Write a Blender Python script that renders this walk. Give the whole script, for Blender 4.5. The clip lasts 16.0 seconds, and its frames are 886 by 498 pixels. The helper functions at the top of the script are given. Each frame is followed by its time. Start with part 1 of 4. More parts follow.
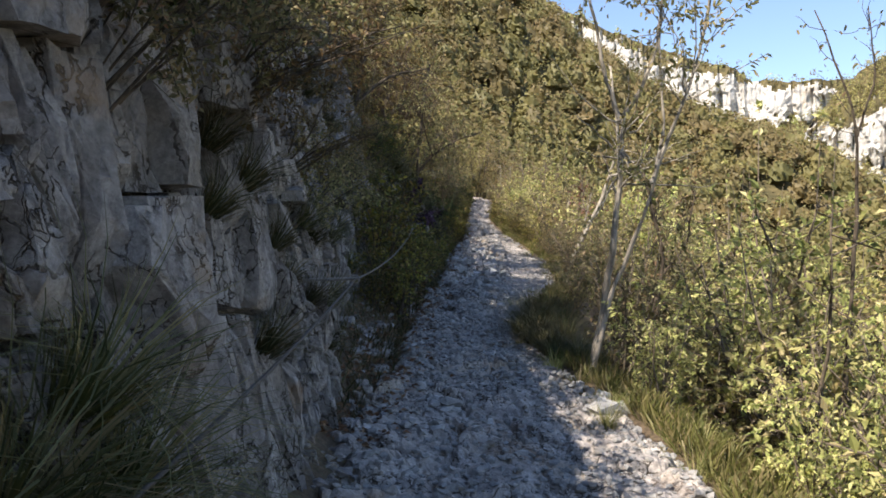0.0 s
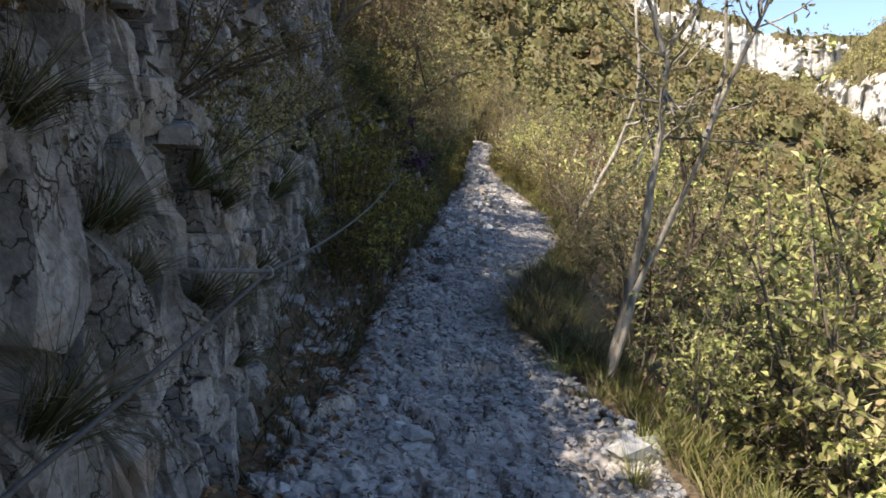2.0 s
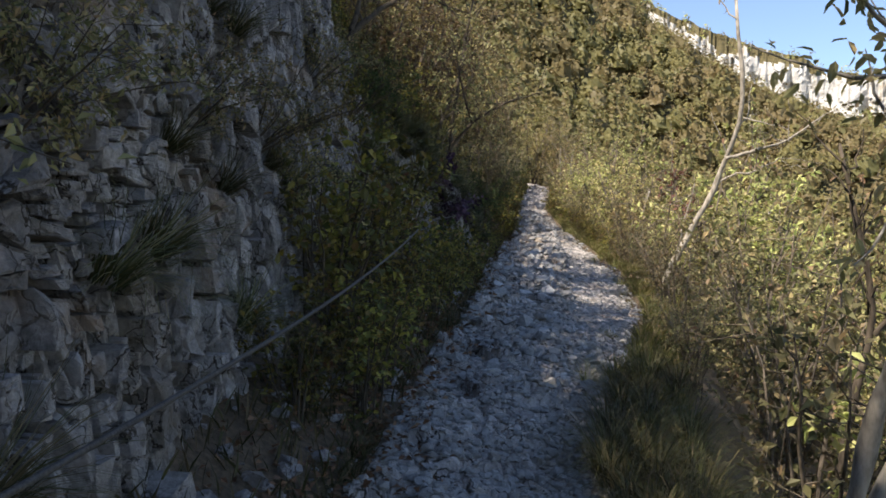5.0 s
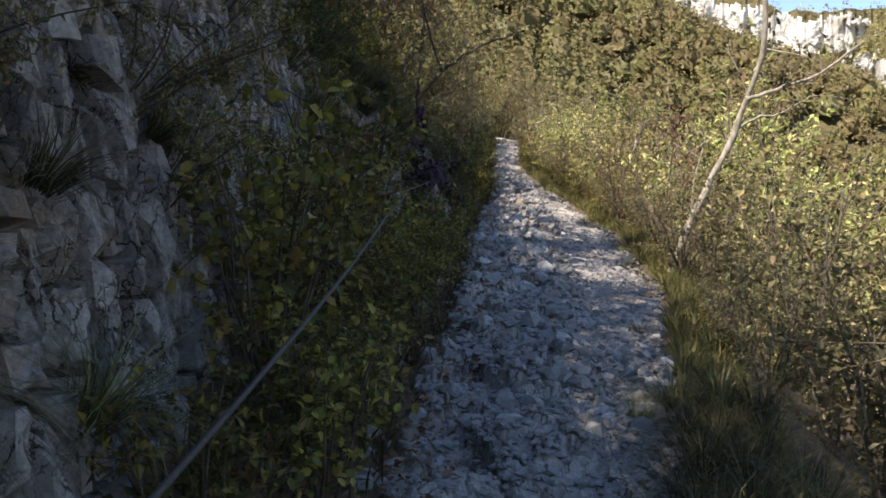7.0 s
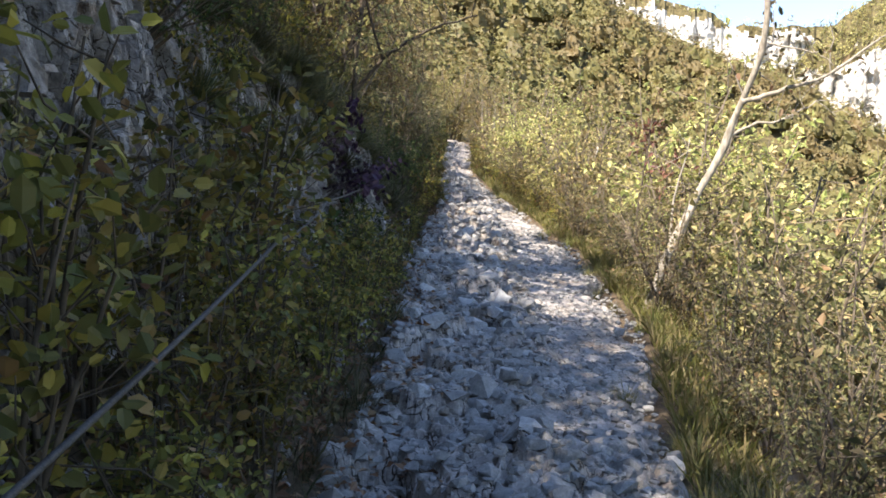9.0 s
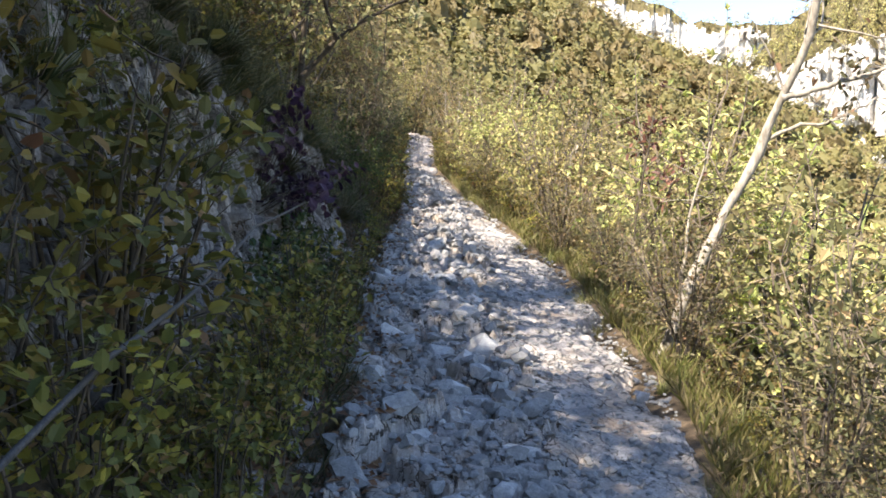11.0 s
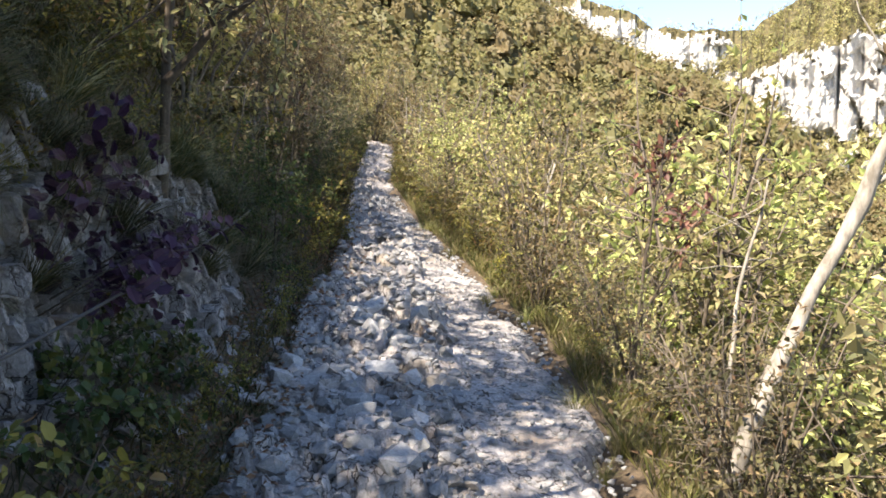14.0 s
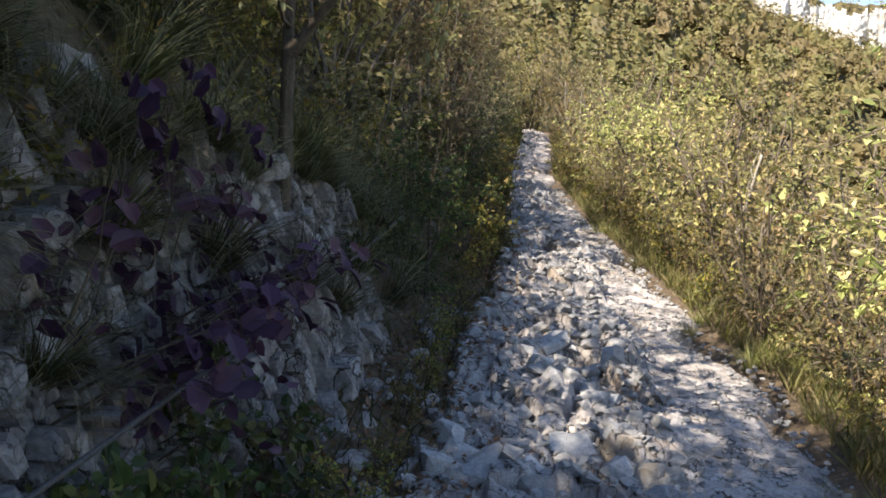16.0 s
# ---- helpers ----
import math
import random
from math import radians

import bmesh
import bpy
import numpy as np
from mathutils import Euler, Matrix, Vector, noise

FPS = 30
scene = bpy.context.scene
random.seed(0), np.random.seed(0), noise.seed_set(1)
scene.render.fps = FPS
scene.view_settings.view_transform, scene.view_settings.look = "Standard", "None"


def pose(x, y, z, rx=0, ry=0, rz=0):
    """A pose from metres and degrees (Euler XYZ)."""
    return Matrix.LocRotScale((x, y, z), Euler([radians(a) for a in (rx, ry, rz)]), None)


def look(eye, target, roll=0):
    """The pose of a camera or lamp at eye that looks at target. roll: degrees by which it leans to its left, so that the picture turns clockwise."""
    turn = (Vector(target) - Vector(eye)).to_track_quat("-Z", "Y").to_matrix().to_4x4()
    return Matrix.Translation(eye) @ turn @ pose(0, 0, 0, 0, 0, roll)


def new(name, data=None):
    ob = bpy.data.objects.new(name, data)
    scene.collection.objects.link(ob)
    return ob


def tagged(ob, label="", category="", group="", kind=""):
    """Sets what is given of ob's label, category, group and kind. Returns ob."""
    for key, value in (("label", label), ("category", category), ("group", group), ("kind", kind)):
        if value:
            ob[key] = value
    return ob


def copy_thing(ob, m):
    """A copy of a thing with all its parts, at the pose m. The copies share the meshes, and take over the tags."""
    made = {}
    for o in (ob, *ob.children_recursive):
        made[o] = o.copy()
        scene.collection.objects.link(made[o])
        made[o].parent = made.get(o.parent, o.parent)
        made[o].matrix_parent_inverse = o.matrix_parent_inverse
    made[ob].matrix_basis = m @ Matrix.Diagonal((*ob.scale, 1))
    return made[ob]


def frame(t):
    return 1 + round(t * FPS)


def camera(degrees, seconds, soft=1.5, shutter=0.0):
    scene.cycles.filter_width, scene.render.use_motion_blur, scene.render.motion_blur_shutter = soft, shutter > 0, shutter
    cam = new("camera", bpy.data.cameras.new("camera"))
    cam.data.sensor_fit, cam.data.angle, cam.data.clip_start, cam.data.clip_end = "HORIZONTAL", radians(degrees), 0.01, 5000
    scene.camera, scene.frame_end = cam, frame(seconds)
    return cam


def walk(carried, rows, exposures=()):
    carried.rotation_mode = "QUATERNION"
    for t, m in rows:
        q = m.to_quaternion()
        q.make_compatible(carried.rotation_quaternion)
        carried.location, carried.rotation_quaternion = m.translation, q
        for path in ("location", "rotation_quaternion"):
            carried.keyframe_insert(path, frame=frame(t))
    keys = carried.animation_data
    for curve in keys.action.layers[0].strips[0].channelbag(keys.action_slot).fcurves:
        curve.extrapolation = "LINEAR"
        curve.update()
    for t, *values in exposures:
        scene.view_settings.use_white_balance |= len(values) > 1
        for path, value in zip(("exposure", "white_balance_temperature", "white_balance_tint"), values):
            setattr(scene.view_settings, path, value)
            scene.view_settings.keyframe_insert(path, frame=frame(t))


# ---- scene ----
cam = camera(57.1, 16.0, soft=1.7)
PATH = [
    (0, (0.08, 0.335, 1.72), (0.054, 2.334, 1.761), -0.4),
    (0.5, (0.136, 0.782, 1.822), (0.205, 2.781, 1.827), 1.0),
    (1, (0.154, 1.206, 1.856), (0.274, 3.201, 1.797), 1.7),
    (1.5, (0.187, 1.592, 1.86), (0.305, 3.586, 1.765), 2.0),
    (2, (0.184, 2.066, 1.909), (0.166, 4.063, 1.807), 2.1),
    (2.5, (0.119, 2.561, 1.952), (0.05, 4.555, 1.826), 1.4),
    (3, (0.084, 3.052, 1.919), (0.011, 5.048, 1.819), 0.9),
    (3.5, (0.168, 3.453, 1.991), (0.058, 5.45, 1.989), 1.1),
    (3.7, (0.217, 3.62, 1.995), (0.127, 5.618, 1.983), 1.4),
    (5.8, (0.25, 5.728, 2.131), (0.061, 7.719, 2.14), 2.1),
    (6, (0.223, 5.909, 2.135), (0.037, 7.9, 2.13), 2.0),
    (6.5, (0.112, 6.306, 2.136), (-0.061, 8.298, 2.097), 0.6),
    (7, (0.025, 6.619, 2.261), (-0.049, 8.615, 2.158), -1.0),
    (7.5, (0.088, 6.99, 2.291), (0.154, 8.985, 2.173), -0.9),
    (8, (0.144, 7.367, 2.395), (0.123, 9.362, 2.264), -0.5),
    (8.5, (0.137, 7.782, 2.39), (0.189, 9.778, 2.285), 0.2),
    (8.7, (0.118, 7.951, 2.367), (0.166, 9.948, 2.272), 0.5),
    (10.8, (0.089, 9.616, 2.559), (0.225, 11.604, 2.383), 1.0),
    (11, (0.087, 9.773, 2.574), (0.238, 11.764, 2.456), 1.0),
    (11.5, (0.098, 10.202, 2.684), (0.303, 12.19, 2.62), 0.5),
    (12, (0.177, 10.556, 2.713), (0.436, 12.538, 2.646), 0.1),
    (12.5, (0.242, 10.959, 2.786), (0.506, 12.94, 2.719), 0.2),
    (13, (0.267, 11.379, 2.862), (0.498, 13.365, 2.798), 0.4),
    (13.5, (0.335, 11.667, 2.866), (0.57, 13.651, 2.796), 0.7),
    (14, (0.494, 12.102, 2.935), (0.722, 14.086, 2.829), 0.8),
    (14.5, (0.488, 12.554, 2.884), (0.631, 14.545, 2.764), 0.9),
    (15, (0.444, 12.965, 2.905), (0.463, 14.958, 2.741), 0.3),
    (15.5, (0.405, 13.41, 2.992), (0.3, 15.397, 2.792), 0.5),
    (15.8, (0.38, 13.568, 3.038), (0.233, 15.555, 2.861), 0.7),
    (16, (0.327, 13.672, 3.062), (0.194, 15.662, 2.921), 1.0),
]
walk(cam, [(t, look(eye, target, roll)) for t, eye, target, roll in PATH],
     [(0.0, 1.2, 6850, 13), (2.5, 1.3, 6850, 13), (3.5, 1.2, 6850, 13), (6.5, 1.05, 6850, 13), (8.5, 1.7, 6850, 13), (11.0, 1.9, 6850, 13), (12.5, 1.87, 6850, 13), (14.5, 1.7, 6850, 13), (16.0, 1.5, 6850, 13)])

# ---- world and sun ----
TO_SUN = Vector((-0.60, -0.50, 0.92)).normalized()
world = bpy.data.worlds.new("sky")
scene.world = world
world.use_nodes = True
wn = world.node_tree
sky = wn.nodes.new("ShaderNodeTexSky")
sky.sky_type = "NISHITA"
sky.sun_disc = False
sky.sun_elevation = math.asin(TO_SUN.z)
sky.sun_rotation = math.atan2(TO_SUN.x, TO_SUN.y)
sky.altitude = 1800
sky.dust_density = 0.1
sky.ozone_density = 1.7
wn.links.new(sky.outputs[0], wn.nodes["Background"].inputs["Color"])
wn.nodes["Background"].inputs["Strength"].default_value = 0.12
sun_data = bpy.data.lights.new("sun", "SUN")
sun_data.energy = 5.0
sun_data.angle = radians(0.5)
sun_data.color = (1.0, 0.93, 0.82)
sun = new("sun", sun_data)
sun.matrix_world = look((-40, -20, 45), Vector((-40, -20, 45)) - TO_SUN)

# ---- numeric helpers ----
RNG = np.random.default_rng(7)


def knots(*pairs):
    xs, ys = [p[0] for p in pairs], [p[1] for p in pairs]
    return lambda y: np.interp(y, xs, ys)


def smooth(a, b, x):
    t = np.clip((np.asarray(x, float) - a) / (b - a), 0, 1)
    return t * t * (3 - 2 * t)


def hashed(i, j, k=0):
    h = np.sin(i * 127.1 + j * 311.7 + k * 74.7) * 43758.5453
    return h - np.floor(h)


def vnoise(x, y, k=0):
    """Smooth value noise between -1 and 1."""
    i, j = np.floor(x), np.floor(y)
    u, v = x - i, y - j
    u, v = u * u * (3 - 2 * u), v * v * (3 - 2 * v)
    a, b = hashed(i, j, k), hashed(i + 1, j, k)
    c, d = hashed(i, j + 1, k), hashed(i + 1, j + 1, k)
    return 2 * ((a * (1 - u) + b * u) * (1 - v) + (c * (1 - u) + d * u) * v) - 1


def fbm(x, y, octaves=4, k=0):
    total, amp = 0, 1.0
    for o in range(octaves):
        total = total + amp * vnoise(x * 2 ** o + 13.1 * o, y * 2 ** o - 7.7 * o, k + o)
        amp *= 0.5
    return total / 1.8


def cells(u, v, k=0, jitter=0.85, square=0.0):
    """Broken blocks: nearest and second distance, two random numbers of the block and the offset from its middle."""
    bi, bj = np.floor(u), np.floor(v)
    f1 = np.full(u.shape, 9.0)
    f2 = np.full(u.shape, 9.0)
    r1, r2, du, dv = (np.zeros(u.shape) for _ in range(4))
    for di in (-1, 0, 1):
        for dj in (-1, 0, 1):
            i, j = bi + di, bj + dj
            cu = i + 0.5 + jitter * (hashed(i, j, k + 1) - 0.5)
            cv = j + 0.5 + jitter * (hashed(i, j, k + 2) - 0.5)
            d = np.hypot(u - cu, v - cv) * (1 - square) + square * np.maximum(np.abs(u - cu), np.abs(v - cv))
            near = d < f1
            f2 = np.where(near, f1, np.minimum(f2, d))
            f1 = np.where(near, d, f1)
            r1 = np.where(near, hashed(i, j, k + 3), r1)
            r2 = np.where(near, hashed(i, j, k + 4), r2)
            du = np.where(near, u - cu, du)
            dv = np.where(near, v - cv, dv)
    return f1, f2, r1, r2, du, dv


def mesh_from(name, verts, faces, mats=(), index=None, shade=False):
    """A mesh from arrays: verts (n, 3); faces (m, 3) or (m, 4)."""
    verts, faces = np.asarray(verts, np.float32), np.asarray(faces, np.int32)
    me = bpy.data.meshes.new(name)
    me.vertices.add(len(verts))
    me.vertices.foreach_set("co", verts.ravel())
    n, c = faces.shape
    me.loops.add(n * c)
    me.loops.foreach_set("vertex_index", faces.ravel())
    me.polygons.add(n)
    me.polygons.foreach_set("loop_start", np.arange(0, n * c, c, dtype=np.int32))
    me.polygons.foreach_set("use_smooth", np.full(n, shade))
    for m in mats:
        me.materials.append(m)
    if index is not None:
        me.polygons.foreach_set("material_index", np.asarray(index, np.int32))
    me.update(calc_edges=True)
    return me


def grid_faces(nu, nv):
    a = (np.arange(nu - 1)[:, None] * nv + np.arange(nv - 1)[None, :]).ravel()
    return np.stack([a, a + nv, a + nv + 1, a + 1], 1)


class Build:
    """Gathers triangles and quads (as triangles) of one mesh."""

    def __init__(self):
        self.v, self.f, self.n = [], [], 0

    def add(self, verts, tris):
        self.v.append(np.asarray(verts, np.float32))
        self.f.append(np.asarray(tris, np.int32) + self.n)
        self.n += len(verts)

    def tube(self, points, radii, sides=6):
        p = np.asarray(points, float)
        d = np.gradient(p, axis=0)
        d /= np.linalg.norm(d, axis=1)[:, None] + 1e-9
        ref = np.array([0.31, 0.95, 0.05])
        a = np.cross(d, ref)
        a /= np.linalg.norm(a, axis=1)[:, None] + 1e-9
        b = np.cross(d, a)
        ang = np.arange(sides) * 2 * math.pi / sides
        r = np.asarray(radii, float)[:, None, None]
        ring = p[:, None, :] + r * (np.cos(ang)[None, :, None] * a[:, None, :] + np.sin(ang)[None, :, None] * b[:, None, :])
        n = len(p)
        i = np.arange(n - 1)[:, None] * sides
        s = np.arange(sides)[None, :]
        s2 = (s + 1) % sides
        q = np.stack([i + s, i + s2, i + sides + s2, i + sides + s], -1).reshape(-1, 4)
        tris = np.concatenate([q[:, [0, 1, 2]], q[:, [0, 2, 3]]])
        verts = np.concatenate([ring.reshape(-1, 3), p[-1:]])
        top = (n - 1) * sides
        cap = np.stack([top + np.arange(sides), top + (np.arange(sides) + 1) % sides, np.full(sides, n * sides)], 1)
        self.add(verts, np.concatenate([tris, cap]))

    def leaves(self, base, way, length, width=0.55, rng=RNG, fold=0.12, fine=False, facing=None):
        """Folded leaves: two triangles each, or six for those seen close."""
        n = len(base)
        way = way / (np.linalg.norm(way, axis=1)[:, None] + 1e-9)
        side = np.cross(way, rng.normal(size=(n, 3)) * 0.6 + np.array([0, 0, 1.0]) if facing is None else rng.normal(size=(n, 3)) * 0.35 + facing)
        side /= np.linalg.norm(side, axis=1)[:, None] + 1e-9
        up = np.cross(side, way)
        L = (np.asarray(length) * np.ones(n))[:, None]
        w = L * width * 0.5
        mid = base + way * L * 0.45
        tip = base + way * L - up * L * 0.12
        v = np.stack([base, mid + side * w + up * L * fold, tip, mid - side * w + up * L * fold], 1).reshape(-1, 3)
        if fine:
            a, c = base + way * L * 0.22, base + way * L * 0.68 - up * L * 0.04
            v = np.stack([base, a + side * w * 0.8 + up * L * fold * 0.8, c + side * w * 0.85 + up * L * fold * 0.7, tip,
                          c - side * w * 0.85 + up * L * fold * 0.7, a - side * w * 0.8 + up * L * fold * 0.8, a, c], 1).reshape(-1, 3)
            i = np.arange(n)[:, None] * 8
            fan = ((0, 1, 6), (6, 1, 2), (6, 2, 7), (7, 2, 3), (0, 6, 5), (6, 4, 5), (6, 7, 4), (7, 3, 4))
            self.add(v, np.concatenate([i + np.array([q]) for q in fan]))
            return
        i = np.arange(n)[:, None] * 4
        self.add(v, np.concatenate([i + np.array([[0, 1, 2]]), i + np.array([[0, 2, 3]])]))

    def mesh(self, name, *mats, shade=False):
        return mesh_from(name, np.concatenate(self.v), np.concatenate(self.f), mats, shade=shade)


wall_lean = knots((13, 0.17), (16.8, 0.2), (18, 0.32), (20, 0.45), (24, 0.5))


def wall_base(y, rise):
    """The mean face of the rock wall."""
    return wall_x(y) - wall_lean(y) * rise + 0.16 * fbm(np.asarray(y) * 0.55, np.asarray(rise) * 0.5, 2, 74)


def part(name, data, parent, label=""):
    ob = new(name, data)
    ob.parent = parent
    return tagged(ob, label)


# ---- materials ----
def material(name, rough=0.85):
    m = bpy.data.materials.new(name)
    m.use_nodes = True
    bsdf = m.node_tree.nodes["Principled BSDF"]
    bsdf.inputs["Roughness"].default_value = rough
    bsdf.inputs["Specular IOR Level"].default_value = 0.3
    return m, m.node_tree, bsdf


def ramp(tree, value, stops):
    r = tree.nodes.new("ShaderNodeValToRGB")
    while len(r.color_ramp.elements) < len(stops):
        r.color_ramp.elements.new(0.5)
    for e, (pos, col) in zip(r.color_ramp.elements, stops):
        e.position, e.color = pos, (*col, 1)
    tree.links.new(value, r.inputs["Fac"])
    return r.outputs["Color"]


def tex(tree, scale, detail=6, rough=0.6, stretch=None, kind="ShaderNodeTexNoise"):
    co = tree.nodes.new("ShaderNodeNewGeometry").outputs["Position"]
    if stretch:
        mp = tree.nodes.new("ShaderNodeMapping")
        mp.inputs["Scale"].default_value = stretch
        tree.links.new(co, mp.inputs["Vector"])
        co = mp.outputs["Vector"]
    n = tree.nodes.new(kind)
    n.inputs["Scale"].default_value = scale
    if kind == "ShaderNodeTexNoise":
        n.inputs["Detail"].default_value, n.inputs["Roughness"].default_value = detail, rough
    tree.links.new(co, n.inputs["Vector"])
    return n


def mix(tree, fac, a, b, mode="MIX"):
    m = tree.nodes.new("ShaderNodeMix")
    m.data_type, m.blend_type = "RGBA", mode
    for slot, val in ((m.inputs["Factor"], fac), (m.inputs[6], a), (m.inputs[7], b)):
        if isinstance(val, bpy.types.NodeSocket):
            tree.links.new(val, slot)
        elif isinstance(val, tuple):
            slot.default_value = (*val, 1)
        else:
            slot.default_value = val
    return m.outputs[2]


def bump(tree, bsdf, height, strength=0.5, distance=0.02):
    b = tree.nodes.new("ShaderNodeBump")
    b.inputs["Strength"].default_value, b.inputs["Distance"].default_value = strength, distance
    tree.links.new(height, b.inputs["Height"])
    tree.links.new(b.outputs["Normal"], bsdf.inputs["Normal"])


def rock_material(name, low, high, stain, stain_at=0.62, scale=1.0, strength=0.7, distance=0.02, spread=0.25, streaks=False):
    m, t, bsdf = material(name, 0.9)
    fine = tex(t, 14 * scale, 9, 0.68)
    broad = tex(t, 1.1 * scale, 5, 0.6)
    c = ramp(t, fine.outputs["Fac"], [(0.32, low), (0.68, high)])
    mask = ramp(t, broad.outputs["Fac"], [(stain_at - 0.08, (0, 0, 0)), (stain_at + 0.06, (1, 1, 1))])
    c = mix(t, mask, c, stain)
    info = t.nodes.new("ShaderNodeObjectInfo")
    val = t.nodes.new("ShaderNodeMapRange")
    val.inputs["To Min"].default_value, val.inputs["To Max"].default_value = 1 - spread, 1 + spread
    t.links.new(info.outputs["Random"], val.inputs["Value"])
    hsv = t.nodes.new("ShaderNodeHueSaturation")
    t.links.new(val.outputs[0], hsv.inputs["Value"])
    t.links.new(c, hsv.inputs["Color"])
    speck = tex(t, 55 * scale, 3, 0.6)
    c = mix(t, 0.35, hsv.outputs["Color"], ramp(t, speck.outputs["Fac"], [(0.35, (0.25, 0.25, 0.25)), (0.65, (1, 1, 1))]), "MULTIPLY")
    t.links.new(c, bsdf.inputs["Base Color"])
    relief = tex(t, 20 * scale, 12, 0.72).outputs["Fac"]
    if streaks:
        relief = mix(t, 0.5, relief, tex(t, 6, 10, 0.7).outputs["Fac"])
        for size, width in ((7.0, 0.035), (17.0, 0.05)):
            warp = t.nodes.new("ShaderNodeMixRGB")
            warp.blend_type, warp.inputs[0].default_value = "ADD", 0.22
            t.links.new(tex(t, 4, 5).outputs["Color"], warp.inputs[2])
            squash = t.nodes.new("ShaderNodeMapping")
            squash.inputs["Scale"].default_value = (1.0, 1.0, 0.6)
            t.links.new(t.nodes.new("ShaderNodeNewGeometry").outputs["Position"], squash.inputs["Vector"])
            t.links.new(squash.outputs["Vector"], warp.inputs[1])
            net = t.nodes.new("ShaderNodeTexVoronoi")
            net.feature = "DISTANCE_TO_EDGE"
            net.inputs["Scale"].default_value = size
            t.links.new(warp.outputs[0], net.inputs["Vector"])
            whole = ramp(t, net.outputs["Distance"], [(width * 0.3, (0, 0, 0)), (width, (1, 1, 1))])
            here = ramp(t, tex(t, 2.2 + 0.1 * size, 4).outputs["Fac"], [(0.48, (1, 1, 1)), (0.58, (0, 0, 0))])
            whole = mix(t, 1.0, whole, here, "LIGHTEN")
            relief = mix(t, 0.75, relief, whole, "MULTIPLY")
            c = mix(t, whole, (0.06, 0.05, 0.04), c)
        worn = tex(t, 2.6, 7, 0.62, (1.0, 1.6, 0.55))
        c = mix(t, 0.75, c, ramp(t, worn.outputs["Fac"], [(0.36, (0.42, 0.41, 0.42)), (0.5, (0.85, 0.84, 0.83)), (0.62, (1.0, 1.0, 1.0))]), "MULTIPLY")
        ochre = tex(t, 1.7, 6, 0.6, (1.0, 1.0, 1.7))
        c = mix(t, ramp(t, ochre.outputs["Fac"], [(0.56, (0, 0, 0)), (0.68, (0.55, 0.55, 0.55))]), c, (0.30, 0.205, 0.13))
        t.links.new(c, bsdf.inputs["Base Color"])
    bump(t, bsdf, relief, strength, distance)
    return m


def leaf_material(name, stops, through_light=0.35, rough=0.55, crowns=False):
    """Leaves: a colour for each leaf, thin enough to let some light through."""
    m, t, bsdf = material(name, rough)
    geo = t.nodes.new("ShaderNodeNewGeometry")
    pick = geo.outputs["Random Per Island"]
    if crowns:
        tone = t.nodes.new("ShaderNodeAttribute")
        tone.attribute_name = "tone"
        both = t.nodes.new("ShaderNodeMix")
        both.inputs[0].default_value = 0.3
        t.links.new(tone.outputs["Fac"], both.inputs[2])
        t.links.new(pick, both.inputs[3])
        pick = both.outputs[0]
    c = ramp(t, pick, stops)
    info = t.nodes.new("ShaderNodeObjectInfo")
    rng = t.nodes.new("ShaderNodeMapRange")
    rng.inputs["To Min"].default_value, rng.inputs["To Max"].default_value = 0.6, 1.35
    t.links.new(info.outputs["Random"], rng.inputs["Value"])
    hsv = t.nodes.new("ShaderNodeHueSaturation")
    t.links.new(rng.outputs[0], hsv.inputs["Value"])
    hue = t.nodes.new("ShaderNodeMapRange")
    hue.inputs["To Min"].default_value, hue.inputs["To Max"].default_value = 0.475, 0.52
    t.links.new(info.outputs["Random"], hue.inputs["Value"])
    t.links.new(hue.outputs[0], hsv.inputs["Hue"])
    t.links.new(c, hsv.inputs["Color"])
    t.links.new(hsv.outputs["Color"], bsdf.inputs["Base Color"])
    tr = t.nodes.new("ShaderNodeBsdfTranslucent")
    t.links.new(hsv.outputs["Color"], tr.inputs["Color"])
    ms = t.nodes.new("ShaderNodeMixShader")
    ms.inputs["Fac"].default_value = through_light
    t.links.new(bsdf.outputs[0], ms.inputs[1])
    t.links.new(tr.outputs[0], ms.inputs[2])
    t.links.new(ms.outputs[0], t.nodes["Material Output"].inputs["Surface"])
    return m


def two_tone(name, a, b, scale, rough=0.9, stretch=None, strength=0.6, distance=0.02, lo=0.35, hi=0.65):
    m, t, bsdf = material(name, rough)
    n = tex(t, scale, 8, 0.65, stretch)
    big = tex(t, scale * 0.12, 4, 0.5, stretch)
    c = ramp(t, n.outputs["Fac"], [(lo, a), (hi, b)])
    c = mix(t, 0.5, c, ramp(t, big.outputs["Fac"], [(0.3, (0.55, 0.55, 0.55)), (0.7, (1, 1, 1))]), "MULTIPLY")
    t.links.new(c, bsdf.inputs["Base Color"])
    bump(t, bsdf, n.outputs["Fac"], strength, distance)
    return m


